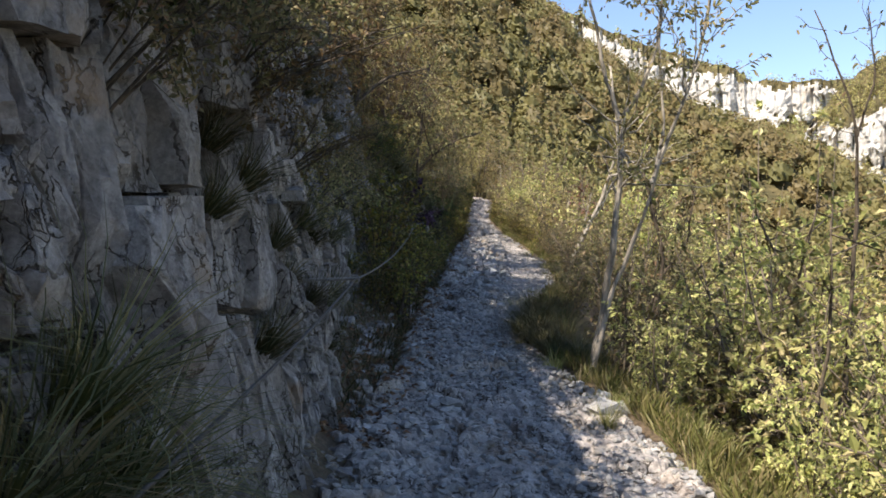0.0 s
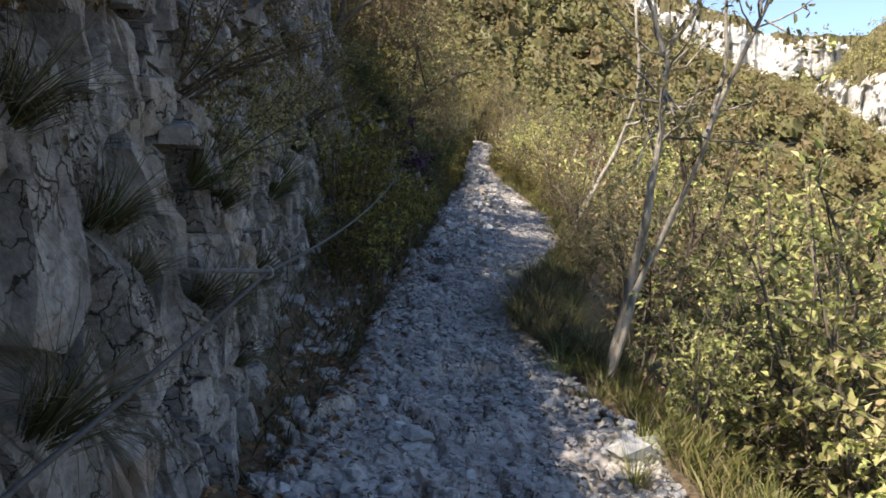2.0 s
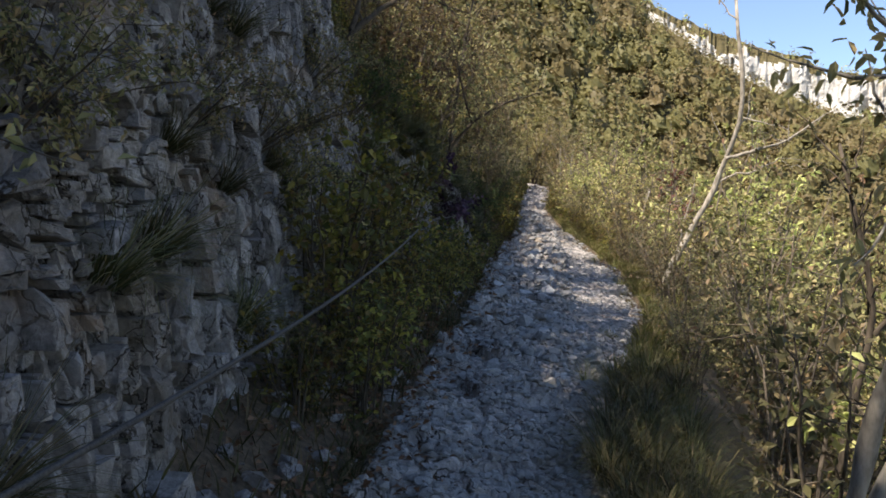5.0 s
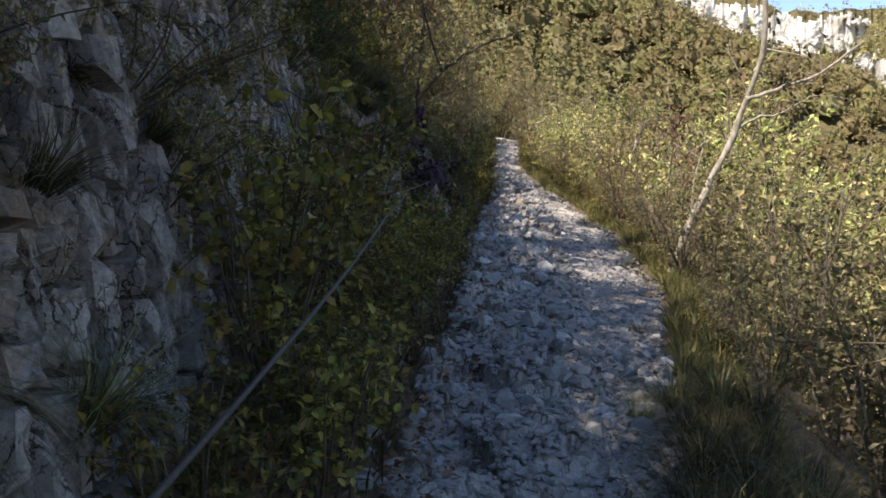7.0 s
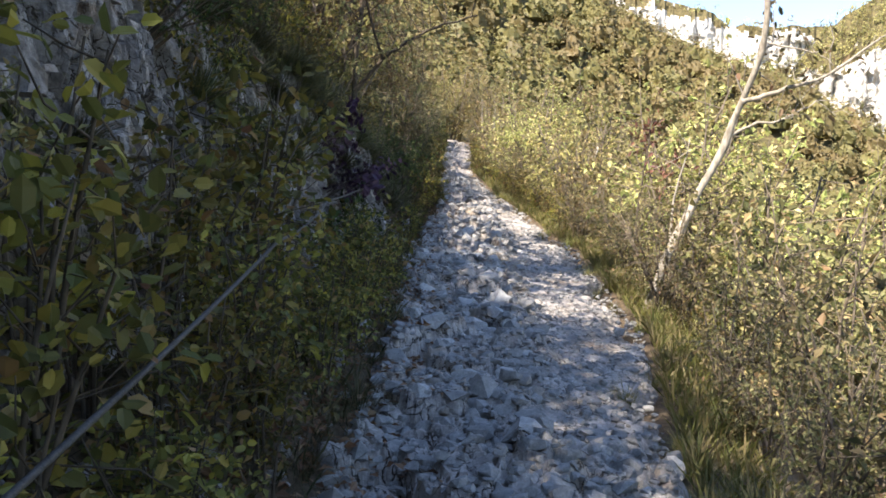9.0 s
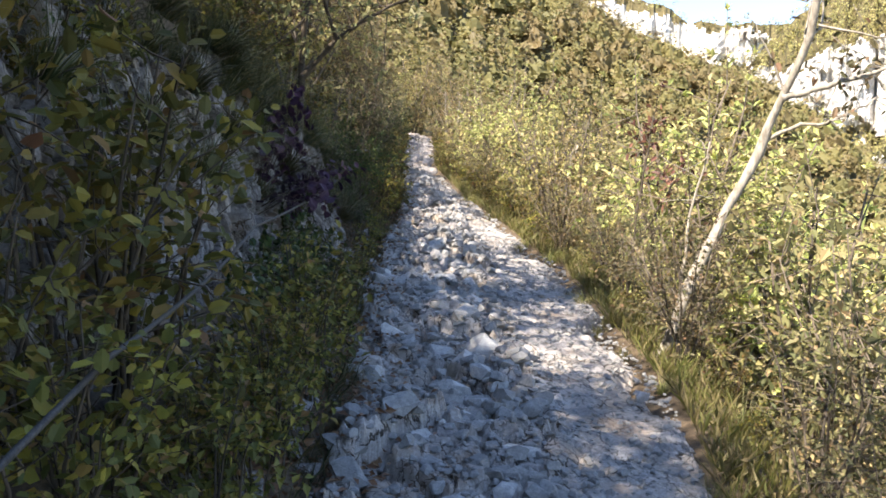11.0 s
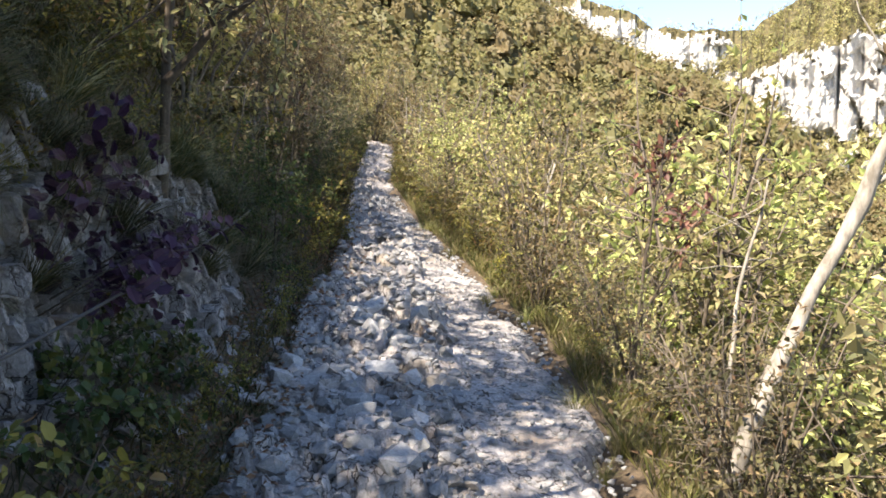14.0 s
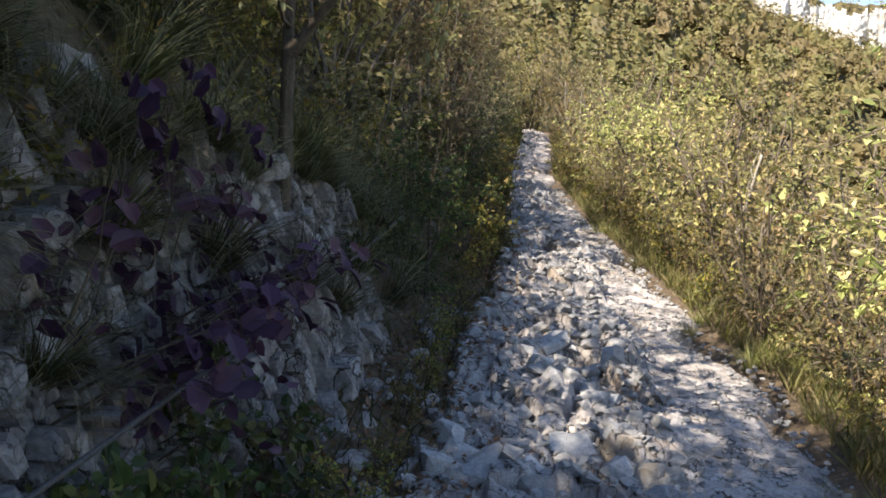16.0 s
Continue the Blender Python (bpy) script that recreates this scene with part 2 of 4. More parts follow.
WALL_ROCK = rock_material("grey_limestone", (0.19, 0.183, 0.184), (0.48, 0.462, 0.455), (0.30, 0.27, 0.235), 0.62, 1.0, 1.0, 0.045, 0.2, True)
TRAIL_ROCK = rock_material("worn_limestone", (0.34, 0.313, 0.297), (0.60, 0.56, 0.52), (0.42, 0.36, 0.29), 0.60, 1.6, 0.9, 0.022, 0.2, True)
STONE = rock_material("broken_limestone", (0.30, 0.30, 0.30), (0.52, 0.51, 0.49), (0.33, 0.27, 0.20), 0.66, 2.2, 0.6, 0.01, 0.3)
CLIFF = rock_material("pale_cliff_limestone", (0.42, 0.40, 0.37), (0.66, 0.64, 0.60), (0.40, 0.33, 0.25), 0.66, 0.05, 0.8, 1.2)
EARTH = two_tone("leaf_litter_earth", (0.055, 0.042, 0.028), (0.16, 0.115, 0.072), 30)
# Dark earth; its near-black tone also puts the gaps' shade into the colour.
JOINT_SHADE_EARTH = two_tone("dark_earth_and_painted_joint_shade", (0.025, 0.022, 0.016), (0.085, 0.075, 0.05), 24)
WOODS = two_tone("forest_floor", (0.06, 0.055, 0.025), (0.15, 0.12, 0.055), 0.5, distance=0.3)
BARK = two_tone("pale_grey_bark", (0.17, 0.15, 0.12), (0.42, 0.38, 0.32), 26, stretch=(1, 1, 0.35), distance=0.006)
DARK_BARK = two_tone("dark_brown_bark", (0.035, 0.028, 0.02), (0.12, 0.095, 0.07), 30, stretch=(1, 1, 0.3), distance=0.006)
TWIG = two_tone("grey_brown_twig", (0.07, 0.055, 0.04), (0.20, 0.165, 0.125), 20, distance=0.004)
STEEL = two_tone("weathered_galvanised_steel", (0.16, 0.155, 0.15), (0.34, 0.33, 0.31), 60, rough=0.5, distance=0.001)
CORD = two_tone("grey_wire_rope", (0.03, 0.03, 0.029), (0.085, 0.082, 0.08), 140, rough=0.6, distance=0.002)
GREEN = leaf_material("yellow_green_leaves", [(0.0, (0.19, 0.215, 0.07)), (0.35, (0.38, 0.40, 0.14)), (0.7, (0.56, 0.54, 0.22)), (1.0, (0.58, 0.49, 0.27))], 0.45)
OLIVE = leaf_material("olive_leaves", [(0.0, (0.095, 0.105, 0.045)), (0.5, (0.21, 0.195, 0.09)), (0.85, (0.34, 0.28, 0.14)), (1.0, (0.34, 0.22, 0.12))], 0.38)
RUST = leaf_material("rusty_brown_leaves", [(0.0, (0.06, 0.05, 0.022)), (0.4, (0.15, 0.105, 0.045)), (0.75, (0.22, 0.15, 0.065)), (1.0, (0.18, 0.17, 0.05))])
GOLD = leaf_material("golden_autumn_leaves", [(0.0, (0.16, 0.155, 0.055)), (0.5, (0.33, 0.29, 0.11)), (1.0, (0.46, 0.35, 0.17))], 0.4)
BRAMBLE = leaf_material("yellowing_bramble_leaves", [(0.0, (0.06, 0.07, 0.02)), (0.5, (0.14, 0.13, 0.035)), (0.8, (0.27, 0.22, 0.045)), (1.0, (0.22, 0.12, 0.06))], 0.35)
DEEP = leaf_material("dark_green_leaves", [(0.0, (0.022, 0.04, 0.012)), (0.6, (0.05, 0.075, 0.02)), (1.0, (0.12, 0.12, 0.03))])
MAROON = leaf_material("red_brown_leaves", [(0.0, (0.07, 0.03, 0.025)), (0.6, (0.15, 0.07, 0.05)), (1.0, (0.26, 0.13, 0.08))], 0.25)
PURPLE = leaf_material("dark_purple_leaves", [(0.0, (0.035, 0.015, 0.035)), (0.6, (0.07, 0.03, 0.066)), (1.0, (0.105, 0.055, 0.08))], 0.25)
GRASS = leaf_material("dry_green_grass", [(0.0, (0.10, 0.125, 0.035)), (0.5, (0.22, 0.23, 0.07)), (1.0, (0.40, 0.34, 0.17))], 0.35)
# Darker copy of the grass for shaded places; shade is put into its colour.
SHADE_GRASS = leaf_material("dull_green_shaded_grass", [(0.0, (0.03, 0.04, 0.014)), (0.6, (0.08, 0.082, 0.028)), (1.0, (0.19, 0.15, 0.075))], 0.25)
LITTER = leaf_material("fallen_brown_leaves", [(0.0, (0.10, 0.055, 0.03)), (0.6, (0.22, 0.12, 0.06)), (1.0, (0.30, 0.20, 0.11))], 0.1)
FAR_GREEN = leaf_material("far_green_crowns", [(0.0, (0.17, 0.18, 0.07)), (0.5, (0.28, 0.275, 0.105)), (0.8, (0.37, 0.34, 0.13)), (1.0, (0.38, 0.30, 0.14))], 0.4, crowns=True)
FAR_BROWN = leaf_material("far_autumn_crowns", [(0.0, (0.19, 0.18, 0.075)), (0.4, (0.29, 0.265, 0.105)), (0.75, (0.37, 0.32, 0.135)), (1.0, (0.40, 0.30, 0.15))], 0.4, crowns=True)

# ---- the lie of the land ----
trail_z = knots((-40, -4.0), (0, 0.2), (3, 0.45), (6.2, 0.72), (9, 1.0), (11.2, 1.27), (15, 1.52), (17, 1.72), (20, 2.0), (22, 2.35), (30, 3.4), (45, 5.2), (70, 8.0))
wall_x = knots((-6, -0.8), (0, -0.75), (3, -0.66), (5.3, -0.62), (7, -0.75), (9, -1.0), (11.7, -0.95), (14, -0.75), (16.6, -0.5), (18, -0.28), (20, -0.1), (22, 0.1), (30, 0.2), (45, 0.7), (60, 1.0))
wall_h = knots((-6, 3.0), (0, 3.2), (5, 3.0), (8, 3.5), (11, 3.5), (12.3, 3.2), (13, 2.3), (14, 2.0), (16, 1.8), (18, 1.3), (20, 0.8), (25, 0.5), (30, 0.3), (60, 0.2))
left_x = knots((-6, -0.5), (0, -0.5), (5.3, -0.52), (7, -0.38), (9.5, -0.36), (11.7, -0.2), (13.6, -0.03), (15.3, -0.05), (17, 0.03), (20, 0.25), (22, 0.45), (30, 0.6), (45, 1.2), (60, 1.4))
right_x = knots((-6, 1.3), (0, 1.3), (3, 1.4), (5, 1.4), (6.3, 1.28), (7.5, 1.05), (9, 0.75), (11, 1.05), (12.5, 1.35), (14.7, 1.85), (17.2, 2.0), (19.2, 2.15), (22, 1.8), (25, 1.52), (30, 1.38), (45, 2.2), (60, 2.4))
skyline = knots((-180, 20), (-120, 24), (-90, 38), (-40, 36), (-15, 29), (0, 22), (6, 17.6), (11.4, 13.6), (16, 10.6), (21, 7.9), (23.7, 6.7), (27.2, 4.4), (31.3, 1.2), (36, -2.5), (45, -9), (70, -16), (120, -14), (180, 10))


def across(x, y):
    """Height of the trail's own bed above its middle line."""
    mid = 0.5 * (left_x(y) + right_x(y))
    return -0.09 * (x - mid)


def ground_z(x, y):
    x, y = np.asarray(x, float), np.asarray(y, float)
    zt = trail_z(y)
    wx, rx = wall_x(y), right_x(y)
    bed = zt + across(np.clip(x, wx, rx), y) - 0.03
    bed = bed + 0.5 * np.clip(left_x(y) - x, 0, 0.8)
    back = np.maximum(wx - 0.25 - x, 0)
    h = wall_h(y)
    left = np.where(back < 0.7, h * smooth(0, 0.75, back), h + 0.95 * (back - 0.7)) * (back > 0)
    out = np.maximum(x - rx - 0.1, 0)
    right = -0.75 * out * smooth(0, 1.2, out) - 0.05 * out
    rough = 0.12 * fbm(x * 0.9, y * 0.9, 4, 3) * smooth(0.1, 1.2, np.maximum(back, out))
    near = bed + left + right + rough
    cy = 8.0
    r = np.hypot(x, y - cy) + 1e-6
    az = np.degrees(np.arctan2(x, y - cy))
    elev = np.radians(skyline(az))
    rr = np.minimum(r, 150.0)
    far = 2.5 + np.tan(elev) * rr - 0.25 * np.maximum(r - 155, 0) * (az > 2) + 2.2 * fbm(x * 0.04, y * 0.04, 4, 9)
    far = np.where(r > 155, np.maximum(far, -160 + 0 * r), far)
    w = smooth(45, 110, r)
    return near * (1 - w) + far * w


def spread(lo, hi, fine_lo, fine_hi, step, growth=1.075):
    """Grid lines: even between fine_lo and fine_hi, ever wider outside."""
    xs = list(np.arange(fine_lo, fine_hi, step))
    d, x = step, xs[-1]
    while x < hi:
        d *= growth
        x += d
        xs.append(x)
    d, x = step, fine_lo
    left = []
    while x > lo:
        d *= growth
        x -= d
        left.append(x)
    return np.array(left[::-1] + xs)


gx = spread(-900, 1500, -4, 7, 0.2, 1.06)
gy = spread(-700, 1600, -2, 34, 0.35, 1.06)
GX, GY = np.meshgrid(gx, gy, indexing="ij")
GZ = ground_z(GX, GY)
GZ = GZ - 0.12 * smooth(-0.1, 0.15, GX - left_x(GY)) * smooth(-0.1, 0.15, right_x(GY) - GX) * (GY < 60)
quads = grid_faces(len(gx), len(gy))
mid = 0.5 * (np.stack([GX.ravel(), GY.ravel()], 1)[quads[:, 0]] + np.stack([GX.ravel(), GY.ravel()], 1)[quads[:, 2]])
ground = new("ground", mesh_from("ground", np.stack([GX.ravel(), GY.ravel(), GZ.ravel()], 1), quads, (EARTH, WOODS), (np.hypot(mid[:, 0], mid[:, 1] - 8) > 45).astype(int), True))
tagged(ground, "steep hillside of leaf litter and dark earth under scrub", "ground", kind="structure")

# ---- trail ----


def trail_surface(x, y):
    """Worn bedrock and broken stone on the inner side, trodden gravel on the outer."""
    lx, rx = left_x(y), right_x(y)
    s = (x - lx) / (rx - lx)
    wx_, wy_ = x + 0.10 * fbm(x * 2, y * 2, 3, 21), y + 0.10 * fbm(x * 2, y * 2, 3, 22)
    f1, f2, r1, r2, du, dv = cells(wx_ / 0.42, wy_ / 0.50, 30)
    big = (r1 - 0.4) * 0.15 + (r2 - 0.5) * 0.20 * dv + (r1 - 0.5) * 0.18 * du - 0.08 * (1 - smooth(0.0, 0.13, f2 - f1))
    g1, g2, q1, q2, eu, ev = cells(wx_ / 0.13, wy_ / 0.15, 40)
    small = (q1 - 0.5) * 0.055 + (q2 - 0.5) * 0.08 * ev - 0.035 * (1 - smooth(0.0, 0.22, g2 - g1))
    rib = 1 - smooth(0.50, 0.68, s + 0.12 * fbm(x * 1.1, y * 0.9, 2, 5))
    rocky = np.where(y > 12, rib, 0.75 + 0.25 * rib - 0.4 * smooth(0.6, 0.9, s) * smooth(6.5, 8, y))
    rocky = np.clip(rocky, 0.04, 1)
    step = 0.10 * rib * smooth(20.6, 21.2, y) * (1 - smooth(22.6, 24, y)) + 0.12 * rib * smooth(17.5, 19.0, y)*(1-smooth(19.6,20.2,y))
    dirt = 0.024 * fbm(x * 13, y * 13, 4, 8) + 0.03 * fbm(x * 1.2, y * 1.2, 3, 6)
    edge = -0.15 * (1 - smooth(0.0, 0.12, x - lx + 0.12)) - 0.22 * (1 - smooth(0.0, 0.2, rx + 0.2 - x))
    return trail_z(y) + across(x, y) + rocky * (big * np.where(y < 10, 0.55, 1.0) + small * np.where(y < 10, 0.55, 1.0) + 0.02 * fbm(x * 6, y * 6, 4, 9)) + step + dirt + edge


def trail_patch(y0, y1, step, across_n):
    ys = np.arange(y0, y1 + step / 2, step)
    u = np.linspace(0, 1, across_n)
    Y, U = np.meshgrid(ys, u, indexing="ij")
    wob = 0.14 * fbm(Y * 1.6, Y * 0 + 3, 4, 61), 0.42 * fbm(Y * 1.3, Y * 0 + 9, 5, 62)
    lo, hi = left_x(Y) - 0.08 + wob[0], right_x(Y) + 0.14 - 0.1 * smooth(14, 17, Y) + wob[1]
    X = lo + (hi - lo) * U
    return X, Y, trail_surface(X, Y) - 0.16 * (1 - smooth(0.0, 0.2, hi - X + 0.05 * fbm(X * 7, Y * 7, 3, 64)))


trail = tagged(new("trail"), "pale broken limestone mountain path, rocky with trodden gravel", "path", kind="structure")
for name, args in (("trail_bed", (-4, 4.0, 0.1, 40)), ("trail_bed", (4.0, 19.0, 0.024, 110)), ("trail_bed", (19.0, 50, 0.06, 60))):
    X, Y, Z = trail_patch(*args)
    part(name, mesh_from(name, np.stack([X.ravel(), Y.ravel(), Z.ravel()], 1), grid_faces(*X.shape)[:, ::-1], (TRAIL_ROCK,), None, False), trail)

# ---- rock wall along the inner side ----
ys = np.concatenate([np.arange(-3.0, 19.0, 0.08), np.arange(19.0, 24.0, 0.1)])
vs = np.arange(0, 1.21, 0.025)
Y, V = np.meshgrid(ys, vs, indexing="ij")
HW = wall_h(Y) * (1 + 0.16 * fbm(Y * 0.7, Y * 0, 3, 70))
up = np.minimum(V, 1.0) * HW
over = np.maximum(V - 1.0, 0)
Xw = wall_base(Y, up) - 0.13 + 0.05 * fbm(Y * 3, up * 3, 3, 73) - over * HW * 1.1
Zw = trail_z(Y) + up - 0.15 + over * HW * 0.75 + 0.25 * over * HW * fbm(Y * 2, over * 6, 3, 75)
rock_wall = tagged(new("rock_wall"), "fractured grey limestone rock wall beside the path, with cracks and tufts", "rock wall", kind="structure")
# Backing sheet, coloured dark as the shade in the gaps; bare earth above.
part("joint_earth", mesh_from("joint_earth", np.stack([Xw.ravel(), Y.ravel(), Zw.ravel()], 1), grid_faces(*Y.shape), (JOINT_SHADE_EARTH,)), rock_wall)
rng = np.random.default_rng(92)
bedded = knots((4.8, 0.0), (5.4, 1.0), (8.0, 1.0), (9.0, 0.0))
slab_area = knots((1, 0.24), (4.6, 0.16), (5.6, 0.028), (9, 0.034), (12, 0.035), (13.5, 0.022), (20, 0.018))
grain_area = knots((1, 0.012), (4.6, 0.008), (5.6, 0.006), (12, 0.008), (13.5, 0.006), (20, 0.006))


def clip(poly, n, d):
    """The part of a polygon with n . p <= d."""
    out = []
    for k in range(len(poly)):
        p, q = poly[k - 1], poly[k]
        a, b = n @ p - d, n @ q - d
        if (a < 0) != (b < 0):
            out.append(p + (q - p) * a / (a - b))
        if b <= 0:
            out.append(q)
    return out


def crack(poly, found):
    """Splits a stretch of the wall along joints, upright ones first, until the blocks are small enough for their place."""
    p = np.array(poly)
    nxt = np.roll(p, -1, 0)
    area = 0.5 * abs(np.sum(p[:, 0] * nxt[:, 1] - p[:, 1] * nxt[:, 0]))
    mid = p.mean(0)
    y, h = mid
    broken = float(smooth(-0.15, 0.3, fbm(np.array(y * 1.1), np.array(h * 1.3), 3, 88)))
    want = float(slab_area(y)) * (1 - broken) + float(grain_area(y)) * broken
    if area < want * math.exp(rng.normal() * 0.45):
        if area > 0.0012:
            found.append((p, area))
        return
    size = p.max(0) - p.min(0)
    flat = 0.42 + 0.35 * float(smooth(13, 14, y)) + 0.8 * float(bedded(y)) * float(smooth(0.7, 1.3, h)) * (area < 0.2)
    turn = rng.normal() * 0.2 + (0.0 if size[0] > flat * size[1] else math.pi / 2) + 0.1
    n = np.array([math.cos(turn), math.sin(turn)])
    d = n @ (mid + size * rng.uniform(-0.2, 0.2, 2))
    for side in (clip(poly, n, d), clip(poly, -n, -d)):
        if len(side) > 2:
            crack(side, found)


def rock_block(p, area):
    """A block with a tilted, chipped front, straight broken edges and sides that run back into the hill."""
    mid = p.mean(0)
    reach = math.sqrt(area)
    ring = []
    for k in range(len(p)):
        a, b = p[k - 1], p[k]
        n = max(1, min(4, int(np.hypot(*(b - a)) / 0.07)))
        for t in range(n):
            ring.append(a + (b - a) * t / n + rng.normal(size=2) * (0.003 + 0.004 * min(1, reach / 0.3)))
    out = np.array(ring) - mid
    span = np.hypot(out[:, 0], out[:, 1])[:, None] + 1e-6
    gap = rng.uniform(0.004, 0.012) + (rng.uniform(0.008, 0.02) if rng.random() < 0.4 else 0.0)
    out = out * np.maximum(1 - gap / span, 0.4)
    bed = float(bedded(mid[0]))
    proud = rng.normal() * min(0.055, 0.02 + 0.15 * reach) + (0.02 if bed > 0.5 else 0.0)
    main = (rng.normal() * 0.10 + 0.16, rng.normal() * 0.07 + 0.08 * bed, 0.0)
    chips = [(rng.choice((-1.1, 0.9)) * rng.uniform(0.6, 1.2), rng.normal() * 0.3, reach * rng.uniform(0.2, 0.45)), (rng.normal() * 0.2, rng.choice((-1.0, 1.0)) * rng.uniform(0.6, 1.2), reach * rng.uniform(0.25, 0.5))]
    n = len(out)
    lean = float(wall_lean(mid[0]))
    rows = []
    for scale, back in ((1.0, 1), (1.0, 0), (0.72, 0), (0.4, 0)):
        q = out * scale
        face = np.min([s * q[:, 0] + t * q[:, 1] + o for s, t, o in [main] + chips], axis=0)
        x = np.full(n, -0.32) if back else proud + np.maximum(face, -0.16) + rng.normal(size=n) * 0.010 * min(1, reach / 0.2)
        rows.append(np.stack([x - lean * q[:, 1], q[:, 0], q[:, 1]], 1))
    rows.append(np.array([[proud + min([0.0] + [o for _, _, o in chips]), 0, 0]]))
    k = np.arange(n)
    k2 = (k + 1) % n
    tri = []
    for i in range(3):
        a, b = i * n, (i + 1) * n
        tri += [np.stack([a + k, a + k2, b + k2], 1), np.stack([a + k, b + k2, b + k], 1)]
    tri.append(np.stack([3 * n + k, 3 * n + k2, np.full(n, 4 * n)], 1))
    at = (float(wall_base(mid[0], mid[1])), mid[0], float(trail_z(mid[0])) + mid[1])
    return at, np.concatenate(rows), np.concatenate(tri)


blocks = []
for y in np.arange(1.0, 18.6, 0.8):
    tall = float(wall_h(y + 0.4)) * (1 + 0.16 * float(fbm(np.array((y + 0.4) * 0.7), np.array(0.0), 3, 70))) + 0.1
    crack([np.array(c) for c in ((y, -0.15), (y + 0.8, -0.15), (y + 0.8, tall), (y, tall))], blocks)
blocks.sort(key=lambda c: -c[1])
small_blocks = Build()
for index, (outline, area) in enumerate(blocks):
    if rng.random() < (0.04 if area < 0.06 else 0.0):
        continue
    at, v, tri = rock_block(outline, area)
    if index < 300:
        ob = part("rock_block", mesh_from("rock_block", v, tri[:, ::-1], (WALL_ROCK,)), rock_wall)
        ob.location = at
    else:
        small_blocks.add(v + np.array(at), tri[:, ::-1])
tagged(part("small_rock_blocks", small_blocks.mesh("small_rock_blocks", WALL_ROCK), rock_wall), kind="stuff")

# ---- far mountains ----


def mountain(name, label, az0, az1, top, bands, r0, seed, crown_count, crown_mats):
    """A mountainside round the valley: wooded slopes with upright cliff bands."""
    az = np.arange(az0, az1, 0.13)
    n = 150
    A = np.repeat(az[:, None], n, 1)
    lo = -15.0
    E = lo + (top(A) + 0.25 * fbm(A * 1.5, A * 0, 4, seed) - lo) * np.linspace(0, 1, n)[None, :]
    M = np.full(A.shape, -9.0)
    for upper, lower in bands:
        M = np.maximum(M, np.minimum(upper(A) - E, E - lower(A)))
    M = M + 1.3 * fbm(A * 0.7, E * 1.3, 4, seed + 1) + 1.5 * fbm(A * 2.6, E * 3.0, 4, seed + 7)
    rock = smooth(-0.1, 0.25, M)
    rate = 1.35 * (1 - rock) + 0.10 * rock
    dt = np.diff(np.tan(np.radians(E)), axis=1, prepend=np.tan(np.radians(lo - 0.1)))
    R = r0 * np.exp(np.cumsum(rate * dt, axis=1))
    c1, c2, d1, d2, eu, ev = cells(A / 0.9 + 0.2 * E, E / 1.7, seed + 3)
    R = R + rock * (6 * (d1 - 0.5) + 5 * (d2 - 0.5) * eu - 1.0 * (1 - smooth(0, 0.12, c2 - c1)) + 4 * fbm(A * 1.6, E * 0.9, 4, seed + 4)) + 5 * fbm(A * 0.4, E * 0.3, 3, seed + 5)
    ar, er = np.radians(A), np.radians(E)
    P = np.stack([R * np.sin(ar), 8 + R * np.cos(ar), 2.5 + R * np.tan(er)], -1)
    faces = grid_faces(len(az), n)
    m = rock.ravel()[faces].mean(1) < 0.5
    ob = new(name, mesh_from(name, P.reshape(-1, 3), faces, (CLIFF, WOODS), m.astype(int), False))
    tagged(ob, label, "mountain", kind="structure")
    rng = np.random.default_rng(seed)
    wooded = np.flatnonzero(m)
    vis = E.ravel()[faces[wooded, 0]] > -6
    pick = rng.choice(wooded[vis], crown_count)
    spots = P.reshape(-1, 3)[faces[pick, 0]] + rng.normal(size=(crown_count, 3)) * 1.0
    size = R.ravel()[faces[pick, 0]] / 260 * rng.uniform(0.8, 1.7, crown_count)
    far_crowns(name + "_woods", spots, size, 16, crown_mats, rng, 0.42, False)


